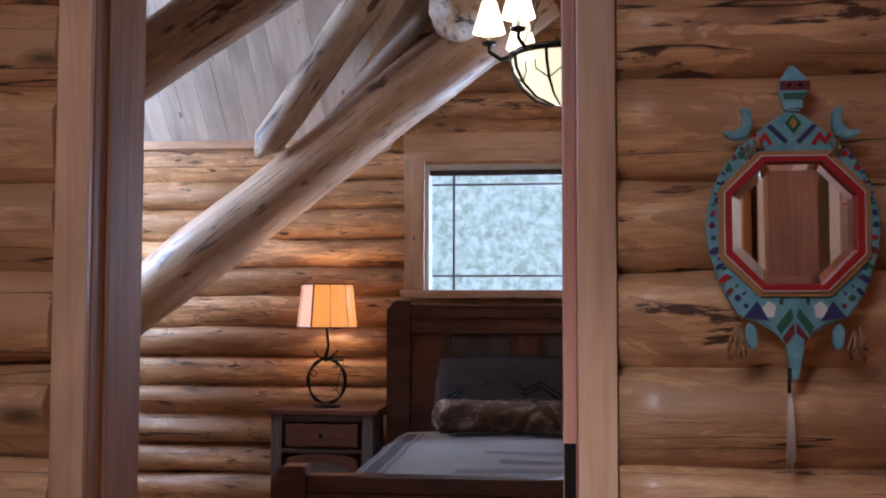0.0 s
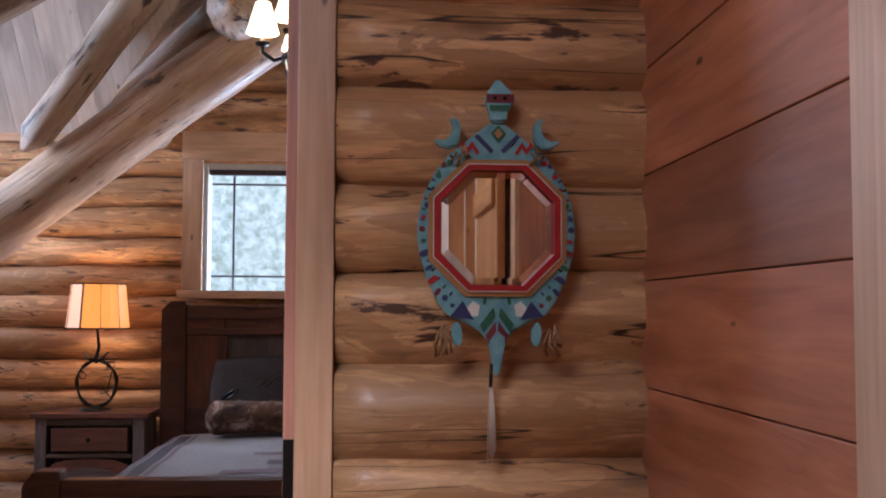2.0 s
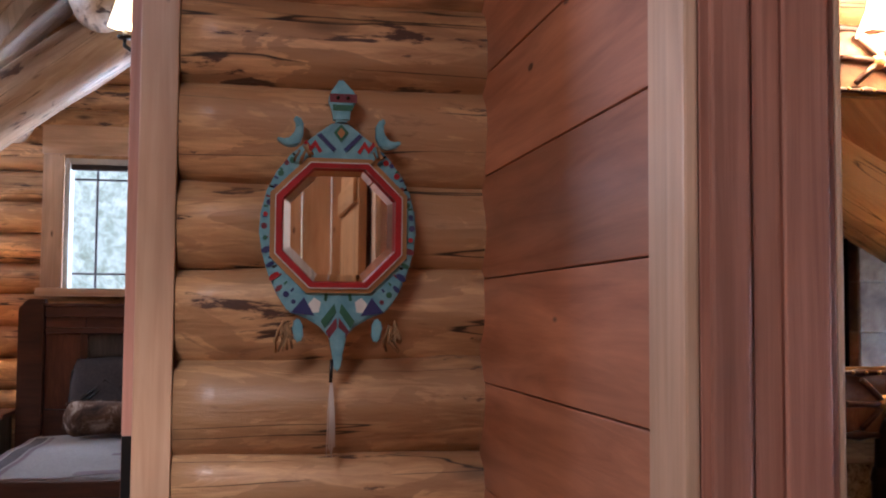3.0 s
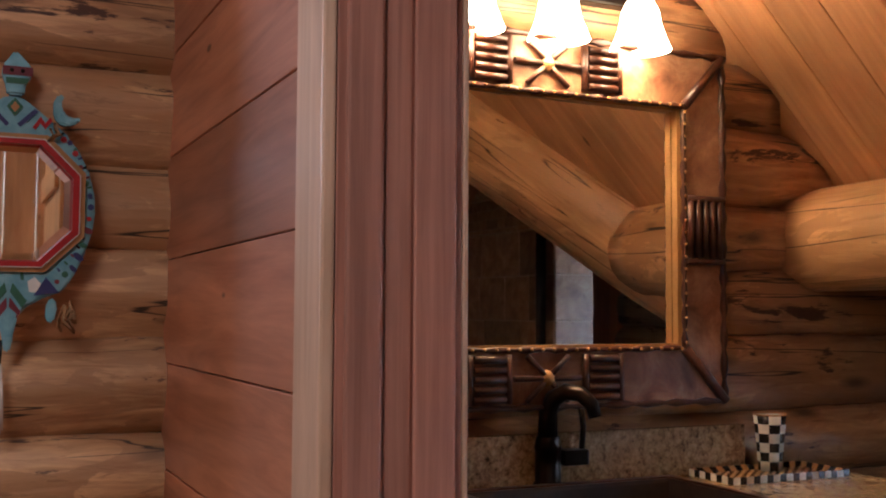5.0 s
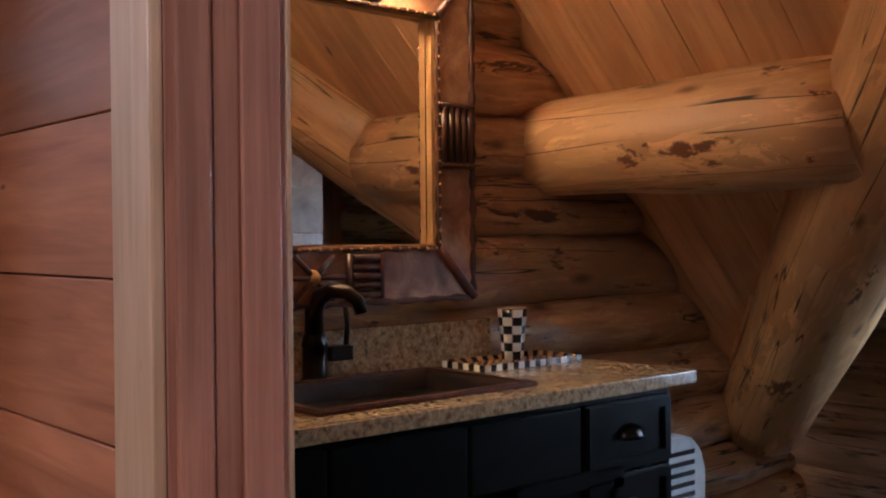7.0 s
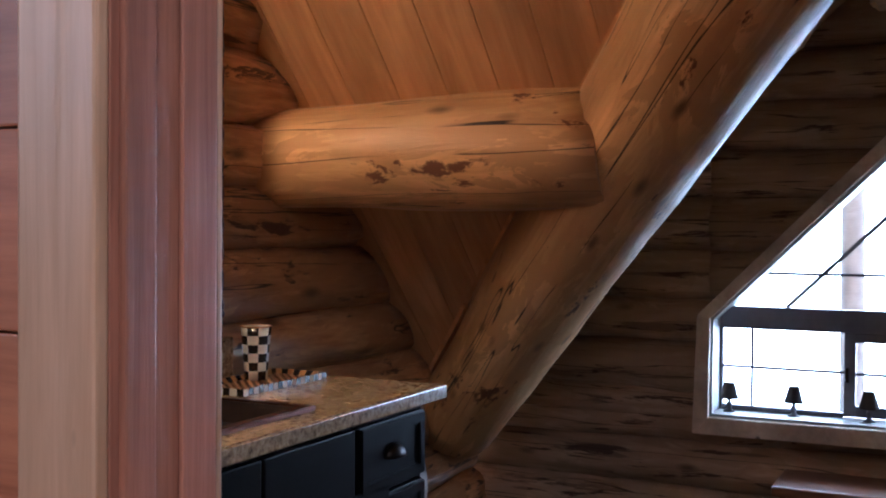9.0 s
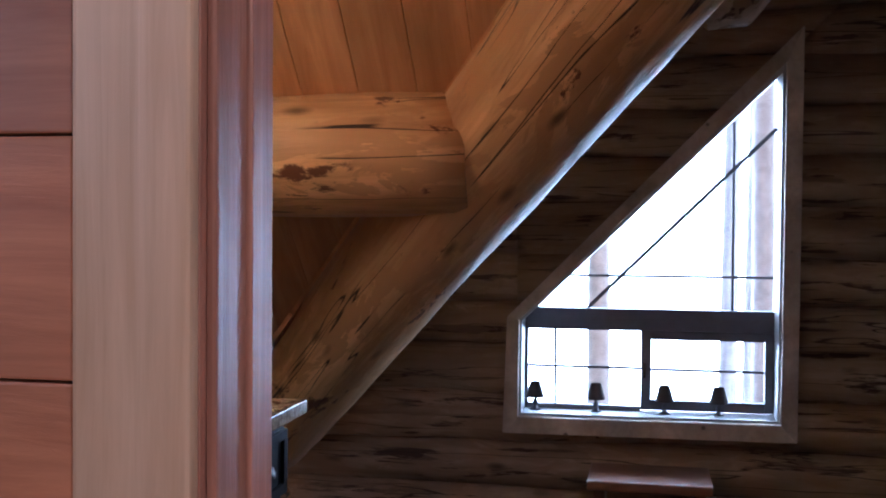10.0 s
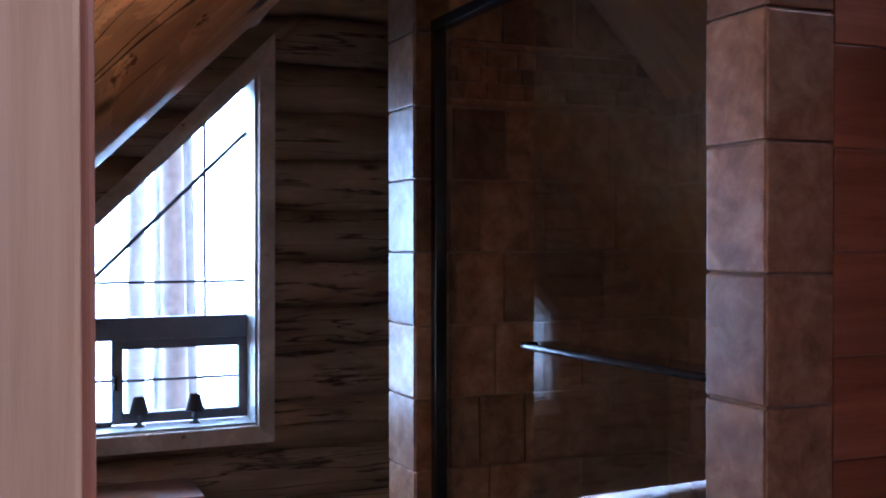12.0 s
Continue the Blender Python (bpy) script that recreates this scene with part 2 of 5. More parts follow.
LACE = plain("dark_lacing", (0.06, 0.022, 0.012), 0.7)
FROST = glow("lit_frosted_glass", (1.0, 0.70, 0.38), 27.0)
LINEN = glow("lit_linen_shade", (1.0, 0.74, 0.42), 3.2)
AMBER = glow("lit_amber_bowl", (1.0, 0.78, 0.40), 1.5)
TWIG = wood("varnished_twig", (0.085, 0.030, 0.016), (0.04, 0.014, 0.008), None, rough=0.3, grain=(3, 12, 12))
HIDE = mottled("birch_bark_panel", [(0.3, (0.13, 0.05, 0.024)), (0.48, (0.30, 0.14, 0.07)), (0.70, (0.54, 0.33, 0.18))], 9, 0.4, 0, 0.3, 0.15, 9, 0.5)
GILT = plain("gilded_slip", (0.55, 0.30, 0.10), 0.35, 0.4)
SASH = plain("grey_window_sash", (0.16, 0.16, 0.18), 0.45)
LINER = plain("white_window_liner", (0.62, 0.62, 0.60), 0.45)
SHADECLOTH = plain("dark_shade_cloth", (0.05, 0.035, 0.03), 0.85)
HEATER = plain("white_enamel", (0.50, 0.50, 0.48), 0.35)
FLOOR = wood("oak_floor_board", (0.34, 0.19, 0.09), (0.24, 0.12, 0.055), None, rough=0.4, grain=(0.8, 10, 10), knots=0.08)
# Dark surface for the added bathroom slab, to soak up bounced light.
BOUNCE_DARK = mottled("dark_bounce_absorber", [(0.3, (0.035, 0.03, 0.028)), (0.7, (0.075, 0.062, 0.055))], 5, 0.55)
SOIL = mottled("forest_ground", [(0.3, (0.07, 0.06, 0.04)), (0.7, (0.16, 0.14, 0.10))], 2, 0.95)
# Bark lightened: glare and haze against the bright sky are in its colour.
BARK = mottled("hazed_pine_bark", [(0.35, (0.52, 0.50, 0.52)), (0.65, (0.74, 0.72, 0.74))], 9, 0.95, 0, 0.8)
LEAF = mottled("pine_foliage", [(0.3, (0.05, 0.08, 0.05)), (0.7, (0.11, 0.16, 0.11))], 3, 0.8, 0, 0.0, 0.3)

BLACKCAB.node_tree.nodes["Principled BSDF"].inputs["Specular IOR Level"].default_value = 0.06


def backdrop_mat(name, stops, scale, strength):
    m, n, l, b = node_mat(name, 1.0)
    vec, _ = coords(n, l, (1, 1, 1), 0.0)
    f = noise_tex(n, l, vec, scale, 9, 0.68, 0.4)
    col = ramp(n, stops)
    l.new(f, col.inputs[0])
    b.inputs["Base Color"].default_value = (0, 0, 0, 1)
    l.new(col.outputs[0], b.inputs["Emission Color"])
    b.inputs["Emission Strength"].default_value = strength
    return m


MIST = backdrop_mat("bright_misty_sky", [(0.3, (0.70, 0.82, 1.0)), (0.7, (0.80, 0.89, 1.0))], 0.6, 23.0)
# Foliage drawn as noise; its daylight and paleness glow from the panel itself.
WOODS = backdrop_mat("glowing_far_woods", [(0.30, (0.40, 0.44, 0.34)), (0.43, (0.58, 0.64, 0.55)), (0.55, (0.82, 0.86, 0.80)), (0.66, (1.0, 0.99, 0.95))], 7.0, 1.2)

# ---- building blocks ----


def thing(name, label="", category="", group="", kind="", at=(0, 0, 0)):
    ob = new(name)
    ob.location = at
    ob.empty_display_size = 0.05
    return tagged(ob, label, category, group, kind)


def link(name, bm, mats, parent=None, label="", smooth=False, m=None):
    me = bpy.data.meshes.new(name)
    bm.normal_update()
    bm.to_mesh(me)
    bm.free()
    for k in mats if isinstance(mats, (list, tuple)) else [mats]:
        me.materials.append(k)
    if smooth:
        for p in me.polygons:
            p.use_smooth = True
    ob = new(name, me)
    if m is not None:
        ob.matrix_world = m
    if parent is not None:
        ob.parent = parent
        ob.matrix_parent_inverse = Matrix.Translation(parent.location).inverted()
    if label:
        ob["label"] = label
    return ob


part = link


def add_box(bm, x0, x1, y0, y1, z0, z1, bevel=0.0):
    r = bmesh.ops.create_cube(bm, size=1.0)
    vs = r["verts"]
    for v in vs:
        v.co = Vector((x0 + (v.co.x + 0.5) * (x1 - x0), y0 + (v.co.y + 0.5) * (y1 - y0), z0 + (v.co.z + 0.5) * (z1 - z0)))
    if bevel:
        es = list({e for v in vs for e in v.link_edges})
        bmesh.ops.bevel(bm, geom=es, offset=bevel, segments=2, affect="EDGES", profile=0.6)


def box(name, x0, x1, y0, y1, z0, z1, mat, parent=None, bevel=0.004, label="", grain=""):
    """A bevelled board. Its local X lies along grain ('x', 'y' or 'z'), so that the timber's figure runs that way."""
    c = Vector(((x0 + x1) / 2, (y0 + y1) / 2, (z0 + z1) / 2))
    s = [x1 - x0, y1 - y0, z1 - z0]
    g = grain or "xyz"[s.index(max(s))]
    bm = bmesh.new()
    if g == "x":
        turn, d = Matrix.Identity(4), s
    elif g == "y":
        turn, d = Matrix.Rotation(radians(90), 4, "Z"), [s[1], s[0], s[2]]
    else:
        turn, d = Matrix.Rotation(radians(-90), 4, "Y"), [s[2], s[1], s[0]]
    add_box(bm, -d[0] / 2, d[0] / 2, -d[1] / 2, d[1] / 2, -d[2] / 2, d[2] / 2, min(bevel, min(s) * 0.4))
    return link(name, bm, mat, parent, label, m=Matrix.Translation(c) @ turn)


def log_mesh(length, r0, r1, seed, rough=0.012, seg=18, step=0.12, cap=True, droop=0.0):
    bm = bmesh.new()
    count = max(3, int(length / step))
    rings = []
    for i in range(count + 1):
        u = i / count
        x = (u - 0.5) * length
        r = r0 + (r1 - r0) * u
        if droop:
            r *= math.sqrt(max(0.02, 1 - max(0, (droop - min(u, 1 - u) * length) / droop) ** 2))
        ring = []
        for k in range(seg):
            a = 2 * math.pi * k / seg
            q = Vector((x * 1.3 + seed * 7.1, math.cos(a) * 1.1, math.sin(a) * 1.1 + seed * 3.3))
            d = r + rough * noise.noise(q) * 1.6 + rough * 0.6 * noise.noise(q * 3.1)
            ring.append(bm.verts.new((x, d * math.cos(a), d * math.sin(a))))
        rings.append(ring)
    for a, b in zip(rings, rings[1:]):
        for k in range(seg):
            f = bm.faces.new((a[k], a[(k + 1) % seg], b[(k + 1) % seg], b[k]))
            f.smooth = True
    if cap:
        for ring, flip in ((rings[0], True), (rings[-1], False)):
            f = bm.faces.new(ring[::-1] if flip else ring)
            f.material_index = 1
    bmesh.ops.recalc_face_normals(bm, faces=bm.faces[:])
    return bm


_seed = [0]


def along(a, b):
    a, b = Vector(a), Vector(b)
    d = b - a
    return Matrix.Translation((a + b) / 2) @ d.to_track_quat("X", "Z").to_matrix().to_4x4(), d.length


def timber(name, a, b, r0, r1, mat=None, parent=None, rough=0.012, label="", droop=0.0, seg=20):
    _seed[0] += 1
    m, n = along(a, b)
    bm = log_mesh(n, r0, r1, _seed[0], rough, seg, 0.12, True, droop)
    ob = link(name, bm, [mat or LOG, LOG_END], parent, label)
    spin = Matrix.Rotation(_seed[0] * 2.4, 4, "X")
    ob.matrix_world = m @ spin
    return ob


PITCH, SEAM = 0.2055, 1.074 - 5 * 0.2055


def log_wall(name, axis, at, u0, u1, top, openings, mat, rad=0.128, label=""):
    """A wall of stacked logs along x ('x', centre line y = at) or y ('y', centre line x = at). openings: (z0, z1, span(z))."""
    wall = thing(name, label, "log wall", kind="structure")
    k = 0
    while True:
        z = SEAM + (k + 0.5) * PITCH
        k += 1
        if z > 4.6:
            break
        a, b = u0, u1
        if top is not None:
            a, b = top(z, a, b)
        if b - a < 0.05:
            continue
        spans = [(a, b)]
        for z0, z1, span in openings:
            if z0 < z < z1:
                o0, o1 = span(z)
                spans = [s for p, q in spans for s in ((p, min(q, o0)), (max(p, o1), q)) if s[1] - s[0] > 0.03]
        for p, q in spans:
            ends = ((p, at, z), (q, at, z)) if axis == "x" else ((at, p, z), (at, q, z))
            r = rad + random.uniform(-0.006, 0.006)
            timber("log", *ends, r, r + random.uniform(-0.006, 0.006), mat, wall, 0.013, seg=18)
    return wall


def tube_mesh(points, radius, seg=8, close=False):
    """A round bar that follows points."""
    bm = bmesh.new()
    pts = [Vector(p) for p in points]
    rings = []
    n = len(pts)
    for i, p in enumerate(pts):
        d = (pts[(i + 1) % n] - pts[i - 1]) if close else (pts[min(i + 1, n - 1)] - pts[max(i - 1, 0)])
        t = d.normalized()
        s = t.cross(Vector((0.13, 0.31, 0.94)))
        if s.length < 0.15:
            s = t.cross(Vector((1, 0, 0)))
        s.normalize()
        w = t.cross(s)
        r = radius(i / max(1, n - 1)) if callable(radius) else radius
        rings.append([bm.verts.new(p + r * (math.cos(2 * math.pi * k / seg) * s + math.sin(2 * math.pi * k / seg) * w)) for k in range(seg)])
    pairs = list(zip(rings, rings[1:])) + ([(rings[-1], rings[0])] if close else [])
    for a, b in pairs:
        for k in range(seg):
            bm.faces.new((a[k], a[(k + 1) % seg], b[(k + 1) % seg], b[k])).smooth = True
    if not close:
        bm.faces.new(rings[0][::-1])
        bm.faces.new(rings[-1])
    bmesh.ops.recalc_face_normals(bm, faces=bm.faces[:])
    return bm


def tube(name, points, radius, mat, parent=None, seg=8, close=False, label=""):
    return link(name, tube_mesh(points, radius, seg, close), mat, parent, label)


def lathe(name, profile, mat, parent=None, at=(0, 0, 0), seg=28, label="", tilt=None):
    """A turned body from (radius, height) pairs."""
    bm = bmesh.new()
    rings = [[bm.verts.new((r * math.cos(2 * math.pi * k / seg), r * math.sin(2 * math.pi * k / seg), z)) for k in range(seg)] for r, z in profile]
    for a, b in zip(rings, rings[1:]):
        for k in range(seg):
            bm.faces.new((a[k], a[(k + 1) % seg], b[(k + 1) % seg], b[k])).smooth = True
    if profile[0][0] < 0.5 * profile[1][0] or profile[0][0] < 0.02:
        bm.faces.new(rings[0][::-1])
    if profile[-1][0] < 0.02:
        bm.faces.new(rings[-1])
    bmesh.ops.recalc_face_normals(bm, faces=bm.faces[:])
    return link(name, bm, mat, parent, label, m=Matrix.Translation(at) @ (tilt or Matrix.Identity(4)))


def slab(name, outline, t0, t1, plane, mat, parent=None, holes=(), bevel=0.0, label=""):
    """A flat body: an outline in a plane ('xz', 'yz' or 'xy') from t0 to t1 along the third axis; with one hole of as many corners it is a ring."""
    bm = bmesh.new()

    def put(u, v, t):
        return {"xz": (u, t, v), "yz": (t, u, v), "xy": (u, v, t)}[plane]

    lo = [bm.verts.new(put(u, v, t0)) for u, v in outline]
    hi = [bm.verts.new(put(u, v, t1)) for u, v in outline]
    n = len(outline)
    for k in range(n):
        bm.faces.new((lo[k], lo[(k + 1) % n], hi[(k + 1) % n], hi[k]))
    if holes:
        hole = holes[0]
        hl = [bm.verts.new(put(u, v, t0)) for u, v in hole]
        hh = [bm.verts.new(put(u, v, t1)) for u, v in hole]
        for k in range(n):
            j = (k + 1) % n
            bm.faces.new((hl[k], hl[j], hh[j], hh[k]))
            bm.faces.new((lo[k], lo[j], hl[j], hl[k]))
            bm.faces.new((hi[k], hi[j], hh[j], hh[k]))
    else:
        bm.faces.new(lo)
        bm.faces.new(hi)
    bmesh.ops.recalc_face_normals(bm, faces=bm.faces[:])
    if bevel:
        bmesh.ops.bevel(bm, geom=[e for e in bm.edges if e.calc_face_angle(0) > 0.5], offset=bevel, segments=2, affect="EDGES")
    return link(name, bm, mat, parent, label)


def cut(bm, co, no, keep_out):
    """Cuts a mesh by a plane and closes the cut. keep_out: keeps the side the normal points to."""
    r = bmesh.ops.bisect_plane(bm, geom=bm.verts[:] + bm.edges[:] + bm.faces[:], plane_co=co, plane_no=no, clear_inner=keep_out, clear_outer=not keep_out)
    edges = [g for g in r["geom_cut"] if isinstance(g, bmesh.types.BMEdge)]
    if edges:
        for f in bmesh.ops.holes_fill(bm, edges=edges, sides=0)["faces"]:
            f.material_index, f.smooth = 1, False


def stacked_logs(name, axis, at, u0, u1, mat, openings=(), roof=(), rad=0.115, label="", zmax=4.4, zmin=0.0):
    """Stacked logs along an axis. openings: convex outlines in (along, height), counter-clockwise; roof: (u, z, du, dz) lines, kept below."""
    wall = thing(name, label, "log wall", kind="structure")

    def at3(u, z):
        return Vector((u, at, z)) if axis == "x" else Vector((at, u, z))

    k = int(zmin / PITCH)
    while SEAM + (k + 0.5) * PITCH < zmax:
        z = SEAM + (k + 0.5) * PITCH
        k += 1
        _seed[0] += 1
        m, n = along(at3(u0, z), at3(u1, z))
        m = m @ Matrix.Rotation(_seed[0] * 2.4, 4, "X")
        r0 = rad + random.uniform(-0.006, 0.006)
        whole = log_mesh(n, r0, r0 + random.uniform(-0.007, 0.007), _seed[0], 0.019, 20, 0.11)
        whole.transform(m)
        for u, h, du, dz in roof:
            cut(whole, at3(u, h), at3(u - dz, h + du) - at3(u, h), False)
        pieces = []
        for outline in openings:
            zs = [h for _, h in outline]
            if z + rad < min(zs) or z - rad > max(zs) or not whole.verts:
                continue
            for i, (a, b) in enumerate(zip(outline, outline[1:] + outline[:1])):
                out = at3(a[0] + (b[1] - a[1]), a[1] - (b[0] - a[0])) - at3(*a)
                p = whole.copy()
                cut(p, at3(*a), out, True)
                if p.verts:
                    pieces.append(p)
                cut(whole, at3(*a), out, False)
                if not whole.verts:
                    break
            whole.free()
            whole = None
            break
        if whole is not None:
            pieces.append(whole)
        back = m.inverted()
        for p in pieces:
            if len(p.verts) < 4:
                p.free()
                continue
            p.transform(back)
            link("log", p, [mat, LOG_END], wall, m=m)
    return wall


# ceiling boards differ from each other within one mesh
def by_board(mat, name):
    m = mat.copy()
    m.name = name
    nt = m.node_tree
    geo = nt.nodes.new("ShaderNodeNewGeometry")
    for k in [k for k in nt.links if k.from_node.bl_idname == "ShaderNodeObjectInfo"]:
        nt.links.new(geo.outputs["Random Per Island"], k.to_socket)
    return m


CEILB = by_board(CEIL, "pine_ceiling_boards")
# Bedroom copy keeps the cold daylight put into the pale pine colour.
CEIL_PALE = by_board(PALE_PINE, "whitewashed_pine_ceiling_boards")


def board_ceiling(name, origin, along_dir, across_dir, outline, width=0.135, label=""):
    """Tongued boards under a roof plane; outline: convex, in metres along and across the boards."""
    e, f = Vector(along_dir).normalized(), Vector(across_dir).normalized()
    up = e.cross(f)
    if up.z < 0:
        f, up = -f, -up
        outline = [(u, -v) for u, v in outline]
    m = Matrix((e, f, up)).transposed().to_4x4()
    m.translation = origin
    bm = bmesh.new()

    def span(v):
        us = []
        for (ua, va), (ub, vb) in zip(outline, outline[1:] + outline[:1]):
            if (va - v) * (vb - v) <= 0 and va != vb:
                us.append(ua + (ub - ua) * (v - va) / (vb - va))
        return (min(us), max(us)) if us else None

    v, end = min(p[1] for p in outline), max(p[1] for p in outline)
    while v < end - 0.01:
        w = min(v + width, end)
        a, b = span(v + 0.004), span(w - 0.004)
        if a and b and max(a[1] - a[0], b[1] - b[0]) > 0.02:
            lo = [bm.verts.new(c) for c in ((a[0], v + 0.0006, 0), (a[1], v + 0.0006, 0), (b[1], w - 0.0006, 0), (b[0], w - 0.0006, 0))]
            inner = [bm.verts.new((c.co.x, c.co.y + (0.0022 if i < 2 else -0.0022), -0.0022)) for i, c in enumerate(lo)]
            hi = [bm.verts.new((c.co.x, c.co.y, 0.016)) for c in lo]
            bm.faces.new(inner)
            for i in range(4):
                j = (i + 1) % 4
                bm.faces.new((lo[i], lo[j], inner[j], inner[i]))
                bm.faces.new((lo[i], lo[j], hi[j], hi[i]))
        v = w
    bm.faces.new([bm.verts.new((u, w, 0.014)) for u, w in outline])
    bm.faces.new([bm.verts.new((u, w, 0.12)) for u, w in outline])
    bmesh.ops.recalc_face_normals(bm, faces=bm.faces[:])
    ob = link(name, bm, (CEIL_PALE if "bedroom" in name else CEILB), m=m)
    return tagged(ob, label or "knotty pine tongue and groove ceiling boards", "ceiling", kind="structure")


def board_wall(name, at, v0, v1, z0, z1, facing, mat, courses, thick=0.03, label="", axis="y"):
    """Wide horizontal boards with open joints on a wall, facing -1 or +1 along the other axis."""
    wall = thing(name, label, "board wall", kind="structure")
    for a, b in zip(courses, courses[1:]):
        a, b = max(a, z0), min(b, z1)
        if b - a < 0.02:
            continue
        p, q = (at, at - facing * thick) if facing > 0 else (at, at + thick)
        lo, hi = min(p, q), max(p, q)
        j = random.uniform(-0.0015, 0.0015)
        if axis == "y":
            box("board", lo + j, hi + j, v0, v1, a + 0.0014, b - 0.0014, mat, wall, 0.003)
        else:
            box("board", v0, v1, lo + j, hi + j, a + 0.0025, b - 0.0025, mat, wall, 0.004)
    return wall


# ---- structure ----
floor = box("floor", -4.4, 4.6, -5.2, 5.4, -0.06, 0.0, FLOOR, None, 0.0)
tagged(floor, "plain oak boards under the rooms", "floor", kind="structure")
# Unseen slab, added dark so that less window light bounces upward.
bath_floor = box("floor_bath", 0.932, 4.32, -3.4, -0.03, 0.0, 0.014, BOUNCE_DARK, None, 0.0)
tagged(bath_floor, "unseen dark floor slab added to cut bounced light", "floor", kind="structure")
ground = box("ground", -70, 80, -70, 80, -3.3, -3.0, SOIL, None, 0.0)
tagged(ground, "brown forest ground far below the windows", "ground", kind="structure")

# one log wall runs behind the hall and on through the bathroom; the bedroom door goes through it
DOOR = [(-1.18, -0.2), (0.065, -0.2), (0.065, 2.34), (-1.18, 2.34)]
stacked_logs("wall_log_cross", "x", 0.116, -2.3, 4.28, LOG, [DOOR], [(2.72, 1.80, 1, -1)], rad=0.116,  label="honey-coloured peeled log wall with dark bark streaks", zmax=4.3)
SEAMS = [SEAM + PITCH * i for i in range(22)]

# bedroom door casing and deep jamb
door_case = thing("door_1", "pale pine casing round a deep red cedar bedroom doorway", "door frame", kind="structure")
for x0, x1 in ((-1.18, -1.101), (-0.02, 0.062)):
    box("casing", x0, x1, 0.012, 0.036, 0, 2.28, TRIM, door_case, 0.004)
box("casing", -1.18, 0.085, 0.010, 0.036, 2.282, 2.38, TRIM, door_case, 0.004)
box("jamb", -1.132, -1.098, 0.037, 0.30, 0, 2.28, LIT_JAMB, door_case, 0.003, grain="z")
box("jamb", -0.02, 0.012, 0.037, 0.30, 0, 2.28, JAMB, door_case, 0.003, grain="z")
box("jamb", -1.096, -0.022, 0.037, 0.30, 2.25, 2.28, JAMB, door_case, 0.003)
for x0, x1 in ((-1.0975, -1.088), (-0.050, -0.0205)):
    box("door_stop", x0, x1, 0.10, 0.298, 0, 2.25, LIT_JAMB if x0 < -1 else JAMB, door_case, 0.003, grain="z")
box("strike_plate", -0.049, -0.024, 0.0955, 0.0995, 0.97, 1.11, IRON, door_case, 0.001, "black iron strike plate")
for x0, x1 in ((0.0125, 0.064), (-1.18, -1.1325)):
    box("buck", x0, x1, 0.08, 0.24, 0, 2.34, LOG, door_case, 0.0, grain="z")
box("buck", -1.18, 0.064, 0.08, 0.24, 2.341, 2.40, LOG, door_case, 0.0)

# hall: red fir boards between the log wall and the bathroom door
COURSES = [-0.19 + 0.2365 * i for i in range(14)]
board_wall("wall_hall_east", 0.753, -0.991, 0.06, 0.0, 3.0, -1, FIR, COURSES, 0.05, "smooth red fir boards with open joints")
board_wall("wall_hall_east_near", 0.753, -3.62, -2.2205, 0.0, 3.0, -1, FIR, COURSES, 0.05, "smooth red fir boards with open joints")
hall_core = box("wall_hall_core", 0.805, 0.93, -1.107, 0.0, 0, 4.2, FIR, None, 0.0)
tagged(hall_core, "red fir partition core beside the bathroom door", "wall", kind="structure")
core_b = box("wall_hall_core_near", 0.805, 0.93, -3.62, -2.10, 0, 4.2, FIR, None, 0.0)
tagged(core_b, "red fir partition core beside the bathroom door", "wall", kind="structure")
core_c = box("wall_over_bath_door", 0.76, 0.93, -2.10, -1.115, 2.29, 4.2, FIR, None, 0.0)
tagged(core_c, "red fir boards over the bathroom door", "wall", kind="structure")

bath_case = thing("door_2", "pale pine casing and stepped red cedar jamb of the bathroom doorway", "door frame", kind="structure")
box("casing", 0.7475, 0.768, -1.112, -0.9915, 0, 2.28, CASING, bath_case, 0.005)
box("casing", 0.7475, 0.768, -2.2195, -2.10, 0, 2.28, CASING, bath_case, 0.005)
box("casing", 0.7475, 0.768, -2.22, -0.990, 2.282, 2.38, CASING, bath_case, 0.005)
box("jamb", 0.769, 0.9555, -1.1125, -1.108, 0, 2.28, JAMB, bath_case, 0.002, grain="z")
box("jamb", 0.769, 0.955, -2.10, -2.094, 0, 2.28, JAMB, bath_case, 0.002, grain="z")
for x0, x1, y in ((0.780, 0.833, -1.124), (0.839, 0.877, -1.116), (0.881, 0.944, -1.121)):
    box("door_stop", x0, x1, y, -1.113, 0, 2.27, JAMB, bath_case, 0.0045, grain="z")
box("casing", 0.957, 0.967, -1.1125, -0.995, 0, 2.28, CASING, bath_case, 0.006)

# the plank door of the bathroom stands open against the hall wall
leaf = thing("plank_door", "honey pine plank door standing open against the wall", "door", at=(0.71, -2.65, 0.01))
y = -3.06
for w in (0.13, 0.15, 0.12, 0.16, 0.14, 0.12):
    box("plank", 0.692, 0.728, y, y + w - 0.004, 0.01, 2.06, CEIL, leaf, 0.004)
    y += w
for z in (0.22, 1.06, 1.86):
    box("ledge", 0.672, 0.6915, -3.02, -2.28, z, z + 0.11, CEIL, leaf, 0.005)
tube("handle", [(0.69, -2.98, 0.96), (0.64, -2.98, 0.97), (0.64, -2.98, 1.13), (0.69, -2.98, 1.14)], 0.008, IRON, leaf, 8, label="black iron pull handle")

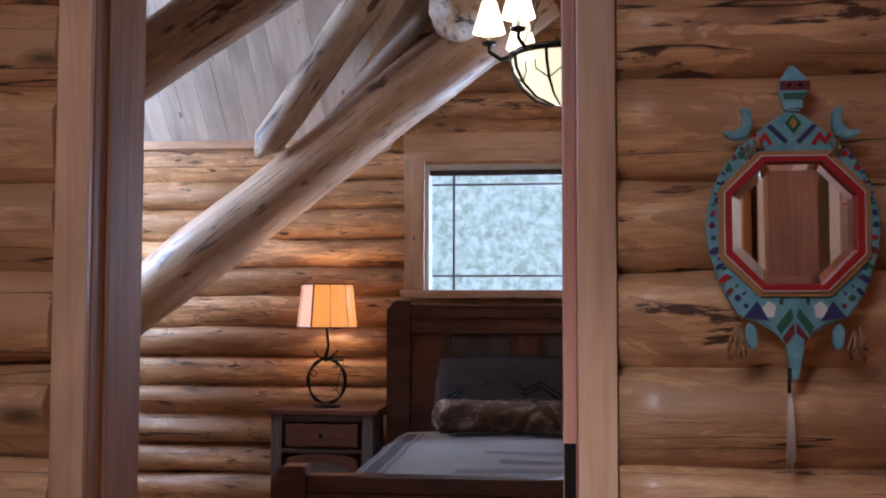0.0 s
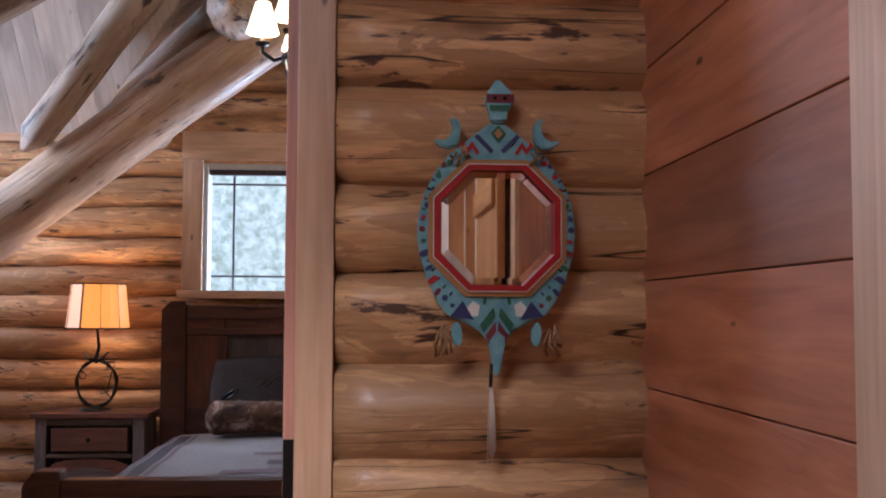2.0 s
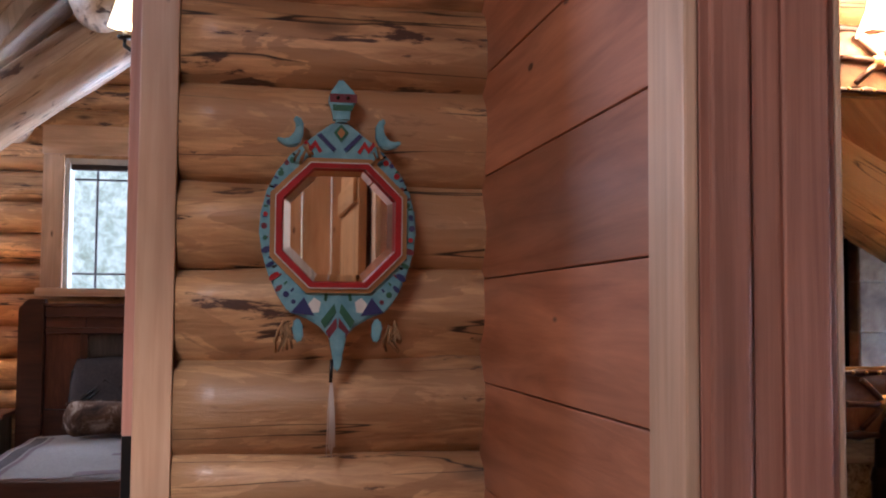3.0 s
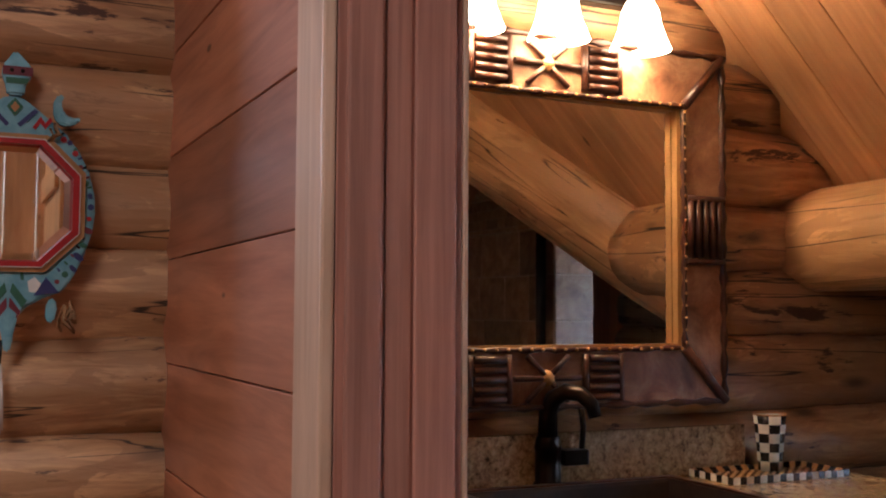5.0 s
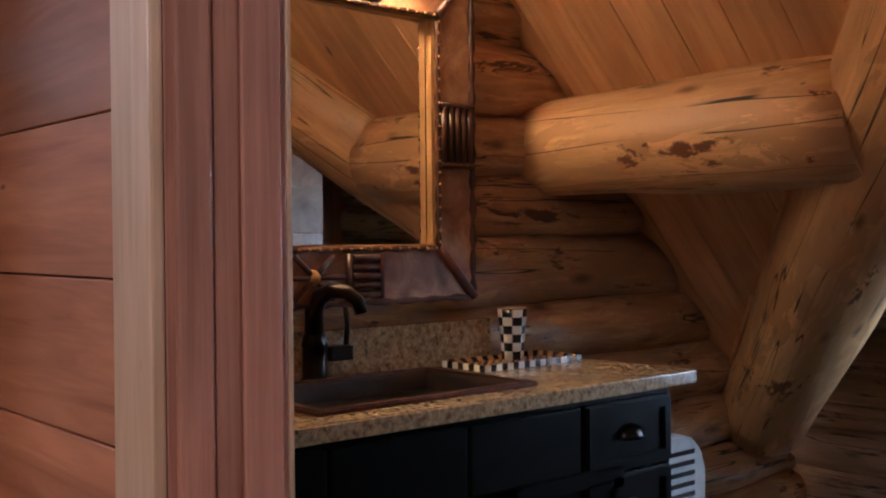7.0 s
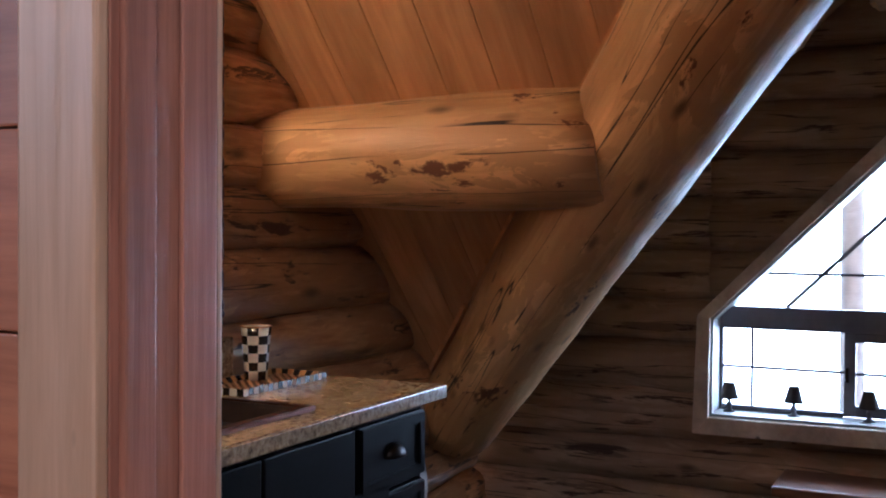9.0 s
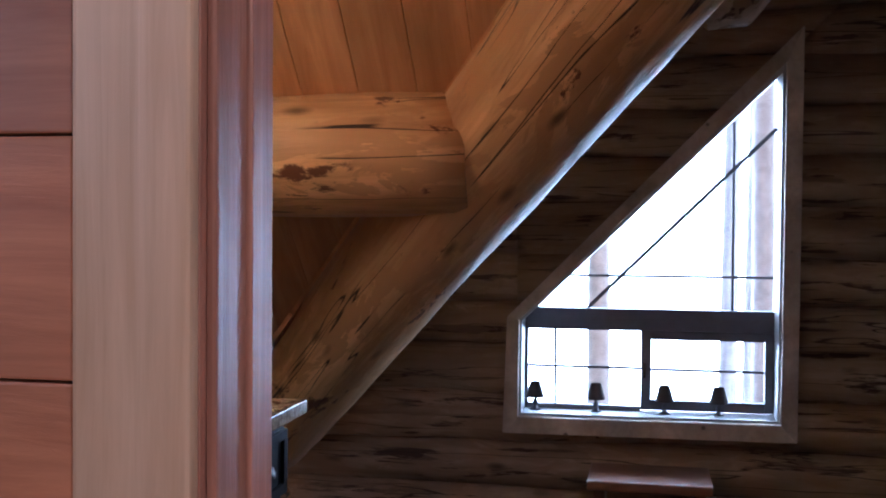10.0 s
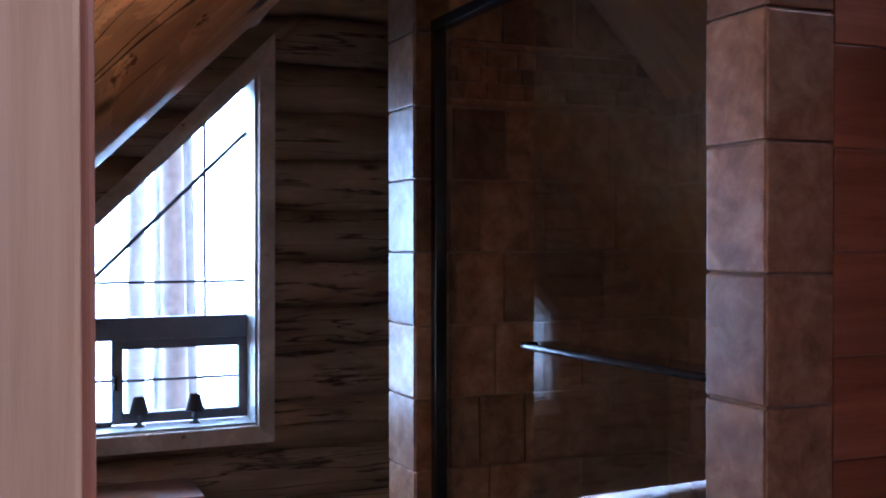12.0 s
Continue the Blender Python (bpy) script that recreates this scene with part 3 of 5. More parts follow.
# hall behind the camera
back = thing("wall_hall_south", "upright knotty pine boards closing the hall", "board wall", kind="structure")
x = -2.3
while x < 0.75:
    w = random.uniform(0.12, 0.17)
    box("board", x, min(x + w - 0.004, 0.752), -3.66, -3.62, 0, 2.98, PALE_PINE if x < 0.2 else CEIL, back, 0.004)
    x += w
box("batten", 0.38, 0.41, -3.62, -3.585, 0, 2.1, TRIM, back, 0.004)
box("hinge", 0.36, 0.43, -3.584, -3.58, 1.78, 1.83, IRON, back, 0.001, "black iron strap hinge")
west = thing("wall_hall_west", "plain knotty pine hall wall", "board wall", kind="structure")
for y0, y1, z0, z1 in ((-3.62, -1.8, 0, 2.98), (-1.8, 0.0, 0, 2.98)):
    box("panel", -2.34, -2.28, y0, y1, z0, z1, TRIM, west, 0.0)
# The unseen ceiling leaves a gap for the added hall lamp.
for k, (x0, x1, y0, y1) in enumerate(((-2.4, 0.8, -1.95, 0.05), (-2.4, -1.5, -3.7, -1.95), (-0.3, 0.8, -3.7, -1.95), (-1.5, -0.3, -3.7, -2.95))):
    board_ceiling("ceiling_hall_%d" % (k + 1), (x0, y0, 2.98), (1, 0, 0), (0, 1, 0), [(0, 0), (x1 - x0, 0), (x1 - x0, y1 - y0), (0, y1 - y0)], label="flat knotty pine hall ceiling boards round an opening for the added lamp")

# bathroom roof: the main slope falls east, a cross gable opens towards its window
R2 = math.sqrt(2)
RK = 4.52


def main_uv(x, y):
    return ((x - 0.75) * R2, y + 5.0)


board_ceiling("ceiling_bath_main_north", (0.75, -5.0, RK - 0.75), (1, 0, -1), (0, 1, 0), [main_uv(*p) for p in ((0.75, -2.25), (1.5, -2.25), (4.05, 0.3), (0.75, 0.3))], 0.17)
board_ceiling("ceiling_bath_main_south", (0.75, -5.0, RK - 0.75), (1, 0, -1), (0, 1, 0), [main_uv(*p) for p in ((0.75, -5.0), (4.25, -5.0), (1.5, -2.25), (0.75, -2.25))], 0.17)
board_ceiling("ceiling_dormer_north", (4.45, -2.25, 3.02), (0, 1, -1), (-1, 0, 0), [(0, 0), (2.98 * R2, 0), (0, 2.98)], 0.17)
board_ceiling("ceiling_dormer_south", (4.45, -2.25, 3.02), (0, -1, -1), (-1, 0, 0), [(0, 0), (2.98 * R2, 0), (0, 2.98)], 0.17)

# bathroom window wall of logs with the raking window
WIN_OUT = [(-2.092, 0.56), (-0.985, 0.56), (-0.985, 1.002), (-2.092, 2.10)]
stacked_logs("wall_log_east", "y", 4.475, -3.2, 0.35, GREY_LOG, [WIN_OUT], [(-0.33, 1.12, 1, -1)], label="log gable wall with cool grey-brown shade put into its colour", zmax=3.2)
for nm, args in (("wall_bath_south", (0.93, 4.5, -5.1, -5.0, 0, 4.2)), ("wall_bath_kick", (4.5, 4.6, -5.1, -3.1, 0, 3.0))):
    tagged(box(nm, *args, FIR, None, 0.0), "plain boarded wall closing the bathroom", "wall", kind="structure")

# roof logs over the bathroom
A, D = Vector((2.911, -1.039, 1.613)), Vector((0.561, 0.570, -0.600))
vl = timber("valley_rafter_log", (1.781, -2.249, 2.803), A + D * 1.78, 0.250, 0.176, BEAM, None, 0.012)
tagged(vl, "thick peeled log valley rafter with bark scars", "log beam")
pl = timber("purlin_log", (2.73, 0.12, 1.575), (2.85, -1.02, 1.60), 0.158, 0.182, BEAM, None, 0.010)
tagged(pl, "stout peeled log purlin with a long drying check", "log beam")
# Window light on this log end is put into its pale colour.
gp = timber("gable_brace_log", (3.3, -1.70, 2.03), (3.7, -2.2, 2.7), 0.115, 0.125, PALE_BEAM, None, 0.01, droop=0.08)
tagged(gp, "rounded log brace end below the gable ceiling, window light put into its pale colour", "log beam")

# bedroom shell
BWIN = [(-0.96, 1.495), (0.42, 1.495), (0.42, 2.40), (-0.96, 2.40)]
stacked_logs("wall_log_bedroom", "x", 5.105, -4.3, 1.25, LOG, [BWIN], [], label="honey-coloured peeled log bedroom wall", zmax=2.5)
stacked_logs("wall_log_bedroom_gable", "x", 5.105, -1.95, 1.25, LOG, [], [(-1.75, 2.66, 1, 1)], label="honey-coloured peeled log bedroom gable", zmin=2.56, zmax=4.2)
tagged(box("wall_bedroom_plate", -4.3, -1.72, 5.02, 5.2, 2.40, 2.527, LOG, None, 0.0), "honey-coloured pine plate on the bedroom log wall", "wall plate", kind="structure")
fascia = box("trim_bedroom_eave", -4.3, -1.72, 4.955, 5.20, 2.528, 2.585, TRIM, None, 0.004)
tagged(fascia, "thin pine trim between logs and ceiling", "trim", kind="structure")
BZ = 2.57


def bed_uv(x, y):
    return ((4.99 - y) * R2, x + 4.3)


board_ceiling("ceiling_bedroom_main", (-4.3, 4.99, BZ), (0, -1, 1), (1, 0, 0), [bed_uv(*p) for p in ((-4.3, 4.99), (-1.75, 4.99), (-0.3, 3.54), (-0.3, 2.2), (-4.3, 2.2))], 0.14)
board_ceiling("ceiling_bedroom_main_east", (-4.3, 4.99, BZ), (0, -1, 1), (1, 0, 0), [bed_uv(*p) for p in ((1.15, 4.99), (2.6, 4.99), (2.6, 2.2), (-0.3, 2.2), (-0.3, 3.54))], 0.14)
board_ceiling("ceiling_bedroom_gable_west", (-1.75, 3.5, BZ), (1, 0, 1), (0, 1, 0), [(0, 1.52), (1.45 * R2, 1.52), (1.45 * R2, 0.0)], 0.14)
board_ceiling("ceiling_bedroom_gable_east", (1.15, 3.5, BZ), (-1, 0, 1), (0, 1, 0), [(0, 1.52), (1.45 * R2, 1.52), (1.45 * R2, 0.0)], 0.14)
board_ceiling("ceiling_bedroom_top", (-4.4, 0.2, 5.3), (1, 0, 0), (0, 1, 0), [(0, 0), (7.1, 0), (7.1, 2.2), (0, 2.2)], 0.14)
for nm, args in (("wall_bedroom_east", (2.6, 2.7, 0.25, 5.2, 0, 5.3)), ("wall_bedroom_south_upper", (-4.3, 2.7, 0.2, 0.24, 2.6, 5.3)), ("wall_bedroom_south_left", (-4.4, -2.2, 0.0, 0.24, 0, 5.3)),
                 ("wall_bedroom_west_a", (-4.4, -4.3, 0.2, 3.2, 0, 5.3)), ("wall_bedroom_west_b", (-4.4, -4.3, 4.8, 5.2, 0, 5.3)), ("wall_bedroom_west_c", (-4.4, -4.3, 3.2, 4.8, 0, 2.05)), ("wall_bedroom_west_d", (-4.4, -4.3, 3.2, 4.8, 3.45, 5.3))):
    tagged(box(nm, *args, TRIM, None, 0.0), "plain pine wall closing the bedroom", "wall", kind="structure")

# bedroom roof logs
for nm, a, b, r0, r1, mt, lb in (
        ("rafter_log", (-3.05, 4.55, 1.27), (-0.15, 4.5, 3.46), 0.195, 0.205, BED_BEAM, "thick peeled log rafter crossing the bedroom"),
        ("strut_log", (-1.97, 4.36, 2.38), (-0.95, 4.2, 3.72), 0.10, 0.135, PALE_BEAM, "pale peeled log strut with dark bark scars"),
        ("rafter_log", (-4.32, 3.1, 1.38), (-0.9, 2.9, 3.45), 0.17, 0.18, GREY_LOG, "log rafter near the bedroom doorway with shade put into its colour"),
        ("purlin_log", (-0.66, 3.95, 3.23), (-0.66, 5.0, 3.3), 0.17, 0.18, PALE_BEAM, "pale round log purlin end"),
        ("purlin_log", (-1.27, 4.72, 2.60), (-1.27, 5.05, 2.60), 0.115, 0.115, PALE_BEAM, "pale round log end under the rafter")):
    tagged(timber(nm, a, b, r0, r1, mt, None, 0.012, droop=0.06 if mt is PALE_BEAM else 0.0), lb, "log beam")

# ---- windows ----
wb = thing("window_1", "white-cased bedroom window with dark sash and border grilles", "window", kind="structure")
for x0, x1, z0, z1, nm in ((-1.091, -0.955, 1.535, 2.42, "casing"), (0.415, 0.55, 1.535, 2.42, "casing"), (-1.10, 0.56, 2.422, 2.615, "casing"), (-1.12, 0.58, 1.479, 1.533, "window_sill")):
    box(nm, x0, x1, 4.945 if nm == "window_sill" else 4.958, 4.985, z0, z1, CASING, wb, 0.005)
for x0, x1, z0, z1 in ((-0.954, -0.925, 1.50, 2.40), (0.385, 0.414, 1.50, 2.40), (-0.924, 0.384, 1.48, 1.504), (-0.924, 0.384, 2.36, 2.40)):
    box("window_frame", x0, x1, 4.99, 5.19, z0, z1, LINER, wb, 0.002)
box("shade_roll", -0.92, 0.38, 5.0, 5.05, 2.325, 2.362, SHADECLOTH, wb, 0.006, "dark rolled window shade")
for x in (-0.768, 0.228):
    box("muntin", x - 0.008, x + 0.008, 5.152, 5.162, 1.505, 2.355, SASH, wb, 0.001)
for z in (1.635, 2.277):
    box("muntin", -0.92, 0.38, 5.150, 5.160, z - 0.007, z + 0.007, SASH, wb, 0.001)
pane = box("pane", -0.923, 0.383, 5.166, 5.170, 1.505, 2.358, PANE, wb, 0.0)
pane.visible_shadow = False

ww = thing("window_2", "raking gable window with grey sash over a sliding pair", "window", kind="structure")
OUT = [(-2.138, 0.515), (-0.934, 0.508), (-0.950, 1.003), (-2.146, 2.205)]
INN = [(-2.073, 0.585), (-0.998, 0.578), (-1.002, 0.990), (-2.080, 2.06)]
# The cool light on this casing is put into its paler pine.
for i in range(4):
    j = (i + 1) % 4
    slab("casing", [OUT[i], OUT[j], INN[j], INN[i]], 4.296, 4.350, "yz", PALE_PINE, ww, bevel=0.003)
INN2 = [(-2.064, 0.595), (-1.008, 0.590), (-1.010, 0.984), (-2.068, 2.02)]
for i in range(4):
    j = (i + 1) % 4
    slab("liner", [INN[i], INN[j], INN2[j], INN2[i]], 4.335, 4.55, "yz", LINER, ww)
box("transom", 4.47, 4.53, -2.063, -1.011, 0.94, 1.034, SASH, ww, 0.004)
for y0, y1, z0, z1 in ((-1.022, -1.010, 0.60, 0.94), (-1.555, -1.510, 0.60, 0.9395), (-2.064, -2.027, 0.60, 0.9395), (-1.555, -2.027, 0.903, 0.94), (-1.555, -2.027, 0.60, 0.642), (-1.010, -1.510, 0.591, 0.612)):
    box("sash", 4.475, 4.515, min(y0, y1), max(y0, y1), z0, z1, SASH, ww, 0.003)
box("latch", 4.455, 4.474, -1.532, -1.517, 0.74, 0.80, BLACK, ww, 0.002)
for a, b in (((-1.02, 0.775), (-1.510, 0.775)), ((-1.555, 0.772), (-2.027, 0.772)), ((-1.14, 0.605), (-1.14, 0.94)), ((-1.13, 1.176), (-2.06, 1.176)), ((-1.892, 1.03), (-1.892, 1.84)), ((-1.279, 1.034), (-2.066, 1.808))):
    d = 0.006
    if a[0] == b[0]:
        box("muntin", 4.50, 4.508, a[0] - d, a[0] + d, a[1], b[1], SASH, ww, 0.001)
    elif a[1] == b[1]:
        box("muntin", 4.498, 4.506, b[0], a[0], a[1] - d, a[1] + d, SASH, ww, 0.001)
    else:
        slab("muntin", [(a[0] + d, a[1] + d), (a[0] - d, a[1] - d), (b[0] - d, b[1] - d), (b[0] + d, b[1] + d)], 4.494, 4.502, "yz", SASH, ww)
p = slab("pane", [(-2.066, 1.035), (-1.03, 1.035), (-2.066, 2.01)], 4.512, 4.515, "yz", PANE, ww)
p.visible_shadow = False
for y0, y1, z0 in ((-1.509, -1.023, 0.613), (-2.026, -1.556, 0.643)):
    p = box("pane", 4.512, 4.515, y0, y1, z0, 0.904 if y0 < -1.9 else 0.939, PANE, ww, 0.0)
    p.visible_shadow = False

# ---- outside ----
bd = box("backdrop_sky_east", 17.0, 17.1, -20, 14, -8, 14, MIST, None, 0.0)
tagged(bd, "bright misty sky beyond the trees", "backdrop", kind="structure")
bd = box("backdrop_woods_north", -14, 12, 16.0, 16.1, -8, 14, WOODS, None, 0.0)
tagged(bd, "glowing panel painted as pale daylit woods beyond the bedroom window", "backdrop", kind="structure")


def pine_tree(x, y, r, h, seed, lean=0.0):
    rnd = random.Random(seed)
    tree = thing("pine_tree", "tall pine tree with sparse side branches, trunk paled by haze in its colour", "tree", "pines outside", at=(x, y, -3.0))
    pts = [(x + lean * i / 8 + rnd.uniform(-.02, .02), y + lean * 0.5 * i / 8, -3.02 + h * i / 8) for i in range(9)]
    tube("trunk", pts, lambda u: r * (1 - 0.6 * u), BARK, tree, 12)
    bm = bmesh.new()
    for k in range(26):
        z = -3 + h * rnd.uniform(0.42, 0.98)
        a, n = rnd.uniform(0, 6.28), rnd.uniform(0.4, 1.3) * (1.3 - (z + 3) / h)
        c = Vector((x, y, z))
        tip = c + Vector((math.cos(a) * n, math.sin(a) * n, rnd.uniform(-0.25, 0.1)))
        for q in range(26):
            s = c.lerp(tip, rnd.uniform(0.35, 1.0)) + Vector((rnd.uniform(-.1, .1), rnd.uniform(-.1, .1), rnd.uniform(-.12, .08)))
            d = Vector((rnd.uniform(-1, 1), rnd.uniform(-1, 1), rnd.uniform(-.6, .3))).normalized() * 0.13
            e = d.cross(Vector((0, 0, 1))).normalized() * 0.016
            bm.faces.new([bm.verts.new(s - e), bm.verts.new(s + d), bm.verts.new(s + e)])
    link("crown", bm, LEAF, tree)
    return tree


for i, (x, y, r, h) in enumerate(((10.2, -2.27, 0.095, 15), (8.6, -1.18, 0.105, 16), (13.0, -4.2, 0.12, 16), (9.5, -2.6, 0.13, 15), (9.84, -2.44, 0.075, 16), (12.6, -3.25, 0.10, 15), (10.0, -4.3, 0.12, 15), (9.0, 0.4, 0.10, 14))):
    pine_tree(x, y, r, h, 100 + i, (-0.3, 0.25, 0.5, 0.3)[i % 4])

# ---- hall ----


def turtle_mirror(cx, cz, y):
    t = thing("turtle_mirror", "turquoise painted wooden turtle wall mirror with octagonal glass", "mirror", at=(cx, y, cz))
    s = 0.00121 / 1.89

    def pt(u, v):
        return cx + (u - 340) * s, cz + (555 - v) * s

    half = [(318, 198), (285, 222), (235, 262), (175, 312), (128, 372), (95, 440), (76, 515), (72, 580), (82, 650), (104, 722), (134, 790), (172, 848), (235, 872), (282, 900), (312, 935)]
    outline = [pt(*p) for p in half] + [pt(680 - u, v) for u, v in half[::-1]]
    slab("shell", outline, y - 0.022, y, "xz", TURQ, t, bevel=0.005)

    def octagon(hw, hh, k):
        pts = [(-hw, -hh * k), (-hw * k, -hh), (hw * k, -hh), (hw, -hh * k), (hw, hh * k), (hw * k, hh), (-hw * k, hh), (-hw, hh * k)]
        return [(cx + a, cz + b) for a, b in pts]

    o1, o2, o3, o4 = octagon(0.149, 0.147, 0.47), octagon(0.1365, 0.1355, 0.46), octagon(0.123, 0.125, 0.45), octagon(0.105, 0.107, 0.44)
    slab("ochre_band", o1, y - 0.030, y - 0.0225, "xz", OCHRE, t, [o2], label="ochre painted band")
    slab("red_band", o2, y - 0.036, y - 0.0225, "xz", RED, t, [o3], label="red painted inner frame")
    slab("bead", octagon(0.1385, 0.1375, 0.46), y - 0.0375, y - 0.031, "xz", WHITE, t, [octagon(0.1367, 0.1357, 0.46)])
    # bevelled glass
    bm = bmesh.new()
    a = [bm.verts.new((u, y - 0.024, v)) for u, v in o3]
    b = [bm.verts.new((u, y - 0.027, v)) for u, v in o4]
    for k in range(8):
        bm.faces.new((a[k], a[(k + 1) % 8], b[(k + 1) % 8], b[k]))
    bm.faces.new(b)
    bmesh.ops.recalc_face_normals(bm, faces=bm.faces[:])
    link("mirror_glass", bm, SILVER, t, "bevelled mirror glass")
    head = [(340, 45), (322, 72), (302, 100), (300, 128), (312, 160), (318, 197), (372, 197), (376, 160), (396, 128), (394, 100), (368, 72)]
    slab("head", [pt(*p) for p in head], y - 0.030, y - 0.004, "xz", TURQ, t, bevel=0.005)
    slab("face_band", [pt(*p) for p in ((302, 102), (396, 102), (396, 132), (302, 132))], y - 0.032, y - 0.0302, "xz", MAROON, t)
    slab("collar", [pt(*p) for p in ((312, 140), (384, 140), (380, 160), (314, 160))], y - 0.032, y - 0.0302, "xz", GREEN, t)
    for u in (330, 364):
        lathe("eye", [(0.004, 0), (0.004, 0.004), (0.001, 0.006)], BLACK, t, (*pt(u, 117)[:1], y - 0.0322, pt(u, 117)[1]), 10, tilt=Matrix.Rotation(radians(90), 4, "X"))
    slab("tail", [pt(*p) for p in ((310, 930), (322, 990), (333, 1050), (350, 1046), (360, 985), (374, 920), (340, 890))], y - 0.026, y - 0.002, "xz", TURQ, t, bevel=0.004)
    for k in (1, -1):
        def q(u, v):
            return pt(340 + k * (u - 340), v)
        arm = [(478, 182), (500, 185), (488, 215), (498, 245), (520, 262), (556, 256), (545, 275), (510, 290), (478, 282), (465, 250), (464, 210)]
        leg = [(470, 868), (486, 872), (492, 905), (484, 948), (466, 955), (456, 930), (458, 895)]
        slab("flipper", [q(*p) for p in (arm if k > 0 else arm[::-1])], y - 0.030, y - 0.006, "xz", TURQ, t, bevel=0.004)
        slab("foot", [q(*p) for p in (leg if k > 0 else leg[::-1])], y - 0.028, y - 0.006, "xz", TURQ, t, bevel=0.004)
        rnd = random.Random(5 + k)
        for cu, cv, nn, drop in ((462, 300, 5, 50), (525, 900, 12, 75)):
            for _ in range(nn):
                u, v = cu + rnd.uniform(-18, 18), cv + rnd.uniform(-22, 8)
                a0, a1, a2 = q(u, v), q(u + rnd.uniform(-22, 22), v + drop * 0.5), q(u + rnd.uniform(-28, 28), v + drop * rnd.uniform(0.6, 1.1))
                tube("strand", [(a0[0], y - 0.034, a0[1]), (a1[0], y - 0.042, a1[1]), (a2[0], y - 0.03, a2[1])], 0.0032, RAFFIA, t, 5)
        mats = (MAROON, NAVY, GREEN, RED, NAVY)
        for i, (u, v) in enumerate(((520, 345), (538, 380), (556, 425), (575, 480), (588, 520), (592, 560), (588, 600), (582, 640), (570, 690), (556, 730), (540, 770), (500, 335), (490, 815), (515, 790))):
            c = q(u, v)
            r = 0.0068 if i % 2 else 0.0052
            w = 1.9 if i > 6 and i < 11 else 1.0
            ang = math.atan2(c[1] - cz, c[0] - cx)
            dot = [(c[0] + r * w * math.cos(a) * math.cos(ang) - r * math.sin(a) * math.sin(ang), c[1] + r * w * math.cos(a) * math.sin(ang) + r * math.sin(a) * math.cos(ang)) for a in [2 * math.pi * j / 10 for j in range(10)]]
            slab("painted_dot", dot, y - 0.0245, y - 0.0222, "xz", mats[(i * 2 + (k > 0)) % 5], t)
        for pts, mt in ((((455, 800), (498, 852), (418, 862)), NAVY), (((352, 292), (405, 238), (418, 246), (362, 302)), NAVY), (((400, 300), (425, 262), (440, 285), (455, 262), (462, 275), (440, 305), (424, 284), (410, 308)), RED),
                        (((352, 820), (398, 880), (384, 905), (345, 850)), GREEN), (((345, 868), (380, 915), (368, 938), (342, 902)), MAROON)):
            slab("painted_mark", [q(*p) for p in pts], y - 0.0248, y - 0.0222, "xz", mt, t)
        for i in range(16):
            a = radians(-52 + 104 * i / 15)
            c = cx + k * 0.160 * math.cos(a), cz + 0.006 + 0.186 * math.sin(a)
            u, w = Vector((k * math.cos(a), math.sin(a))), Vector((-k * math.sin(a), math.cos(a)))
            dash = [(c[0] + u.x * e + w.x * f, c[1] + u.y * e + w.y * f) for e, f in ((-0.0045, -0.0018), (0.005, -0.0026), (0.005, 0.0026), (-0.0045, 0.0018))]
            slab("painted_dash", dash, y - 0.0238, y - 0.0219, "xz", (NAVY, GREEN, MAROON, BLACK)[i % 4], t)
        slab("painted_petal", [q(*p) for p in ((398, 815), (420, 800), (440, 822), (428, 852), (404, 850))], y - 0.0244, y - 0.0222, "xz", WHITE, t)
        for i in range(9):
            c = q(380 + (i * 37) % 110, 792 + (i * 23) % 62)
            slab("painted_dot", [(c[0] + 0.004 * math.cos(2 * math.pi * j / 8), c[1] + 0.004 * math.sin(2 * math.pi * j / 8)) for j in range(8)], y - 0.0243, y - 0.0222, "xz", (GREEN, WHITE, OCHRE)[i % 3], t)
    slab("painted_diamond", [pt(*p) for p in ((344, 205), (370, 235), (344, 268), (318, 235))], y - 0.0252, y - 0.0222, "xz", GREEN, t)
    slab("painted_diamond", [pt(*p) for p in ((344, 218), (358, 236), (344, 254), (330, 236))], y - 0.0275, y - 0.0254, "xz", OCHRE, t)
    rnd = random.Random(3)
    x0, z0 = pt(322, 1040)
    tube("bead_cord", [(x0, y - 0.02, z0 + 0.02), (x0 - 0.002, y - 0.022, z0 - 0.03)], 0.004, BLACK, t, 6)
    for i in range(14):
        dx = rnd.uniform(-0.007, 0.007)
        tube("hair", [(x0 + dx * 0.3, y - 0.02, z0 - 0.03), (x0 + dx, y - 0.024, z0 - 0.09), (x0 + dx * 1.3, y - 0.02, z0 - rnd.uniform(0.14, 0.2))], 0.0011, HAIR, t, 4)
    return t


HAIR = plain("pale_horse_hair", (0.6, 0.5, 0.42), 0.8)
turtle_mirror(0.412, 1.575, -0.022)

# ---- bedroom ----
bed = thing("bed", "dark timber bed with barn-board headboard panels", "bed", at=(-0.3, 3.8, 0))
for x0, x1 in ((-1.187, -1.03), (0.43, 0.587)):
    slab("head_post", [(x0, 0), (x1, 0), (x1, 1.46), (x0 + 0.06 if x0 < 0 else x1, 1.46), (x0, 1.40) if x0 < 0 else (x0, 1.46)], 4.80, 4.92, "xz", DARKWOOD, bed, bevel=0.006)
box("head_rail", -1.028, 0.428, 4.815, 4.905, 1.345, 1.415, DARKWOOD, bed, 0.006)
box("head_cap", -1.03, 0.43, 4.80, 4.92, 1.416, 1.432, DARKWOOD, bed, 0.004)
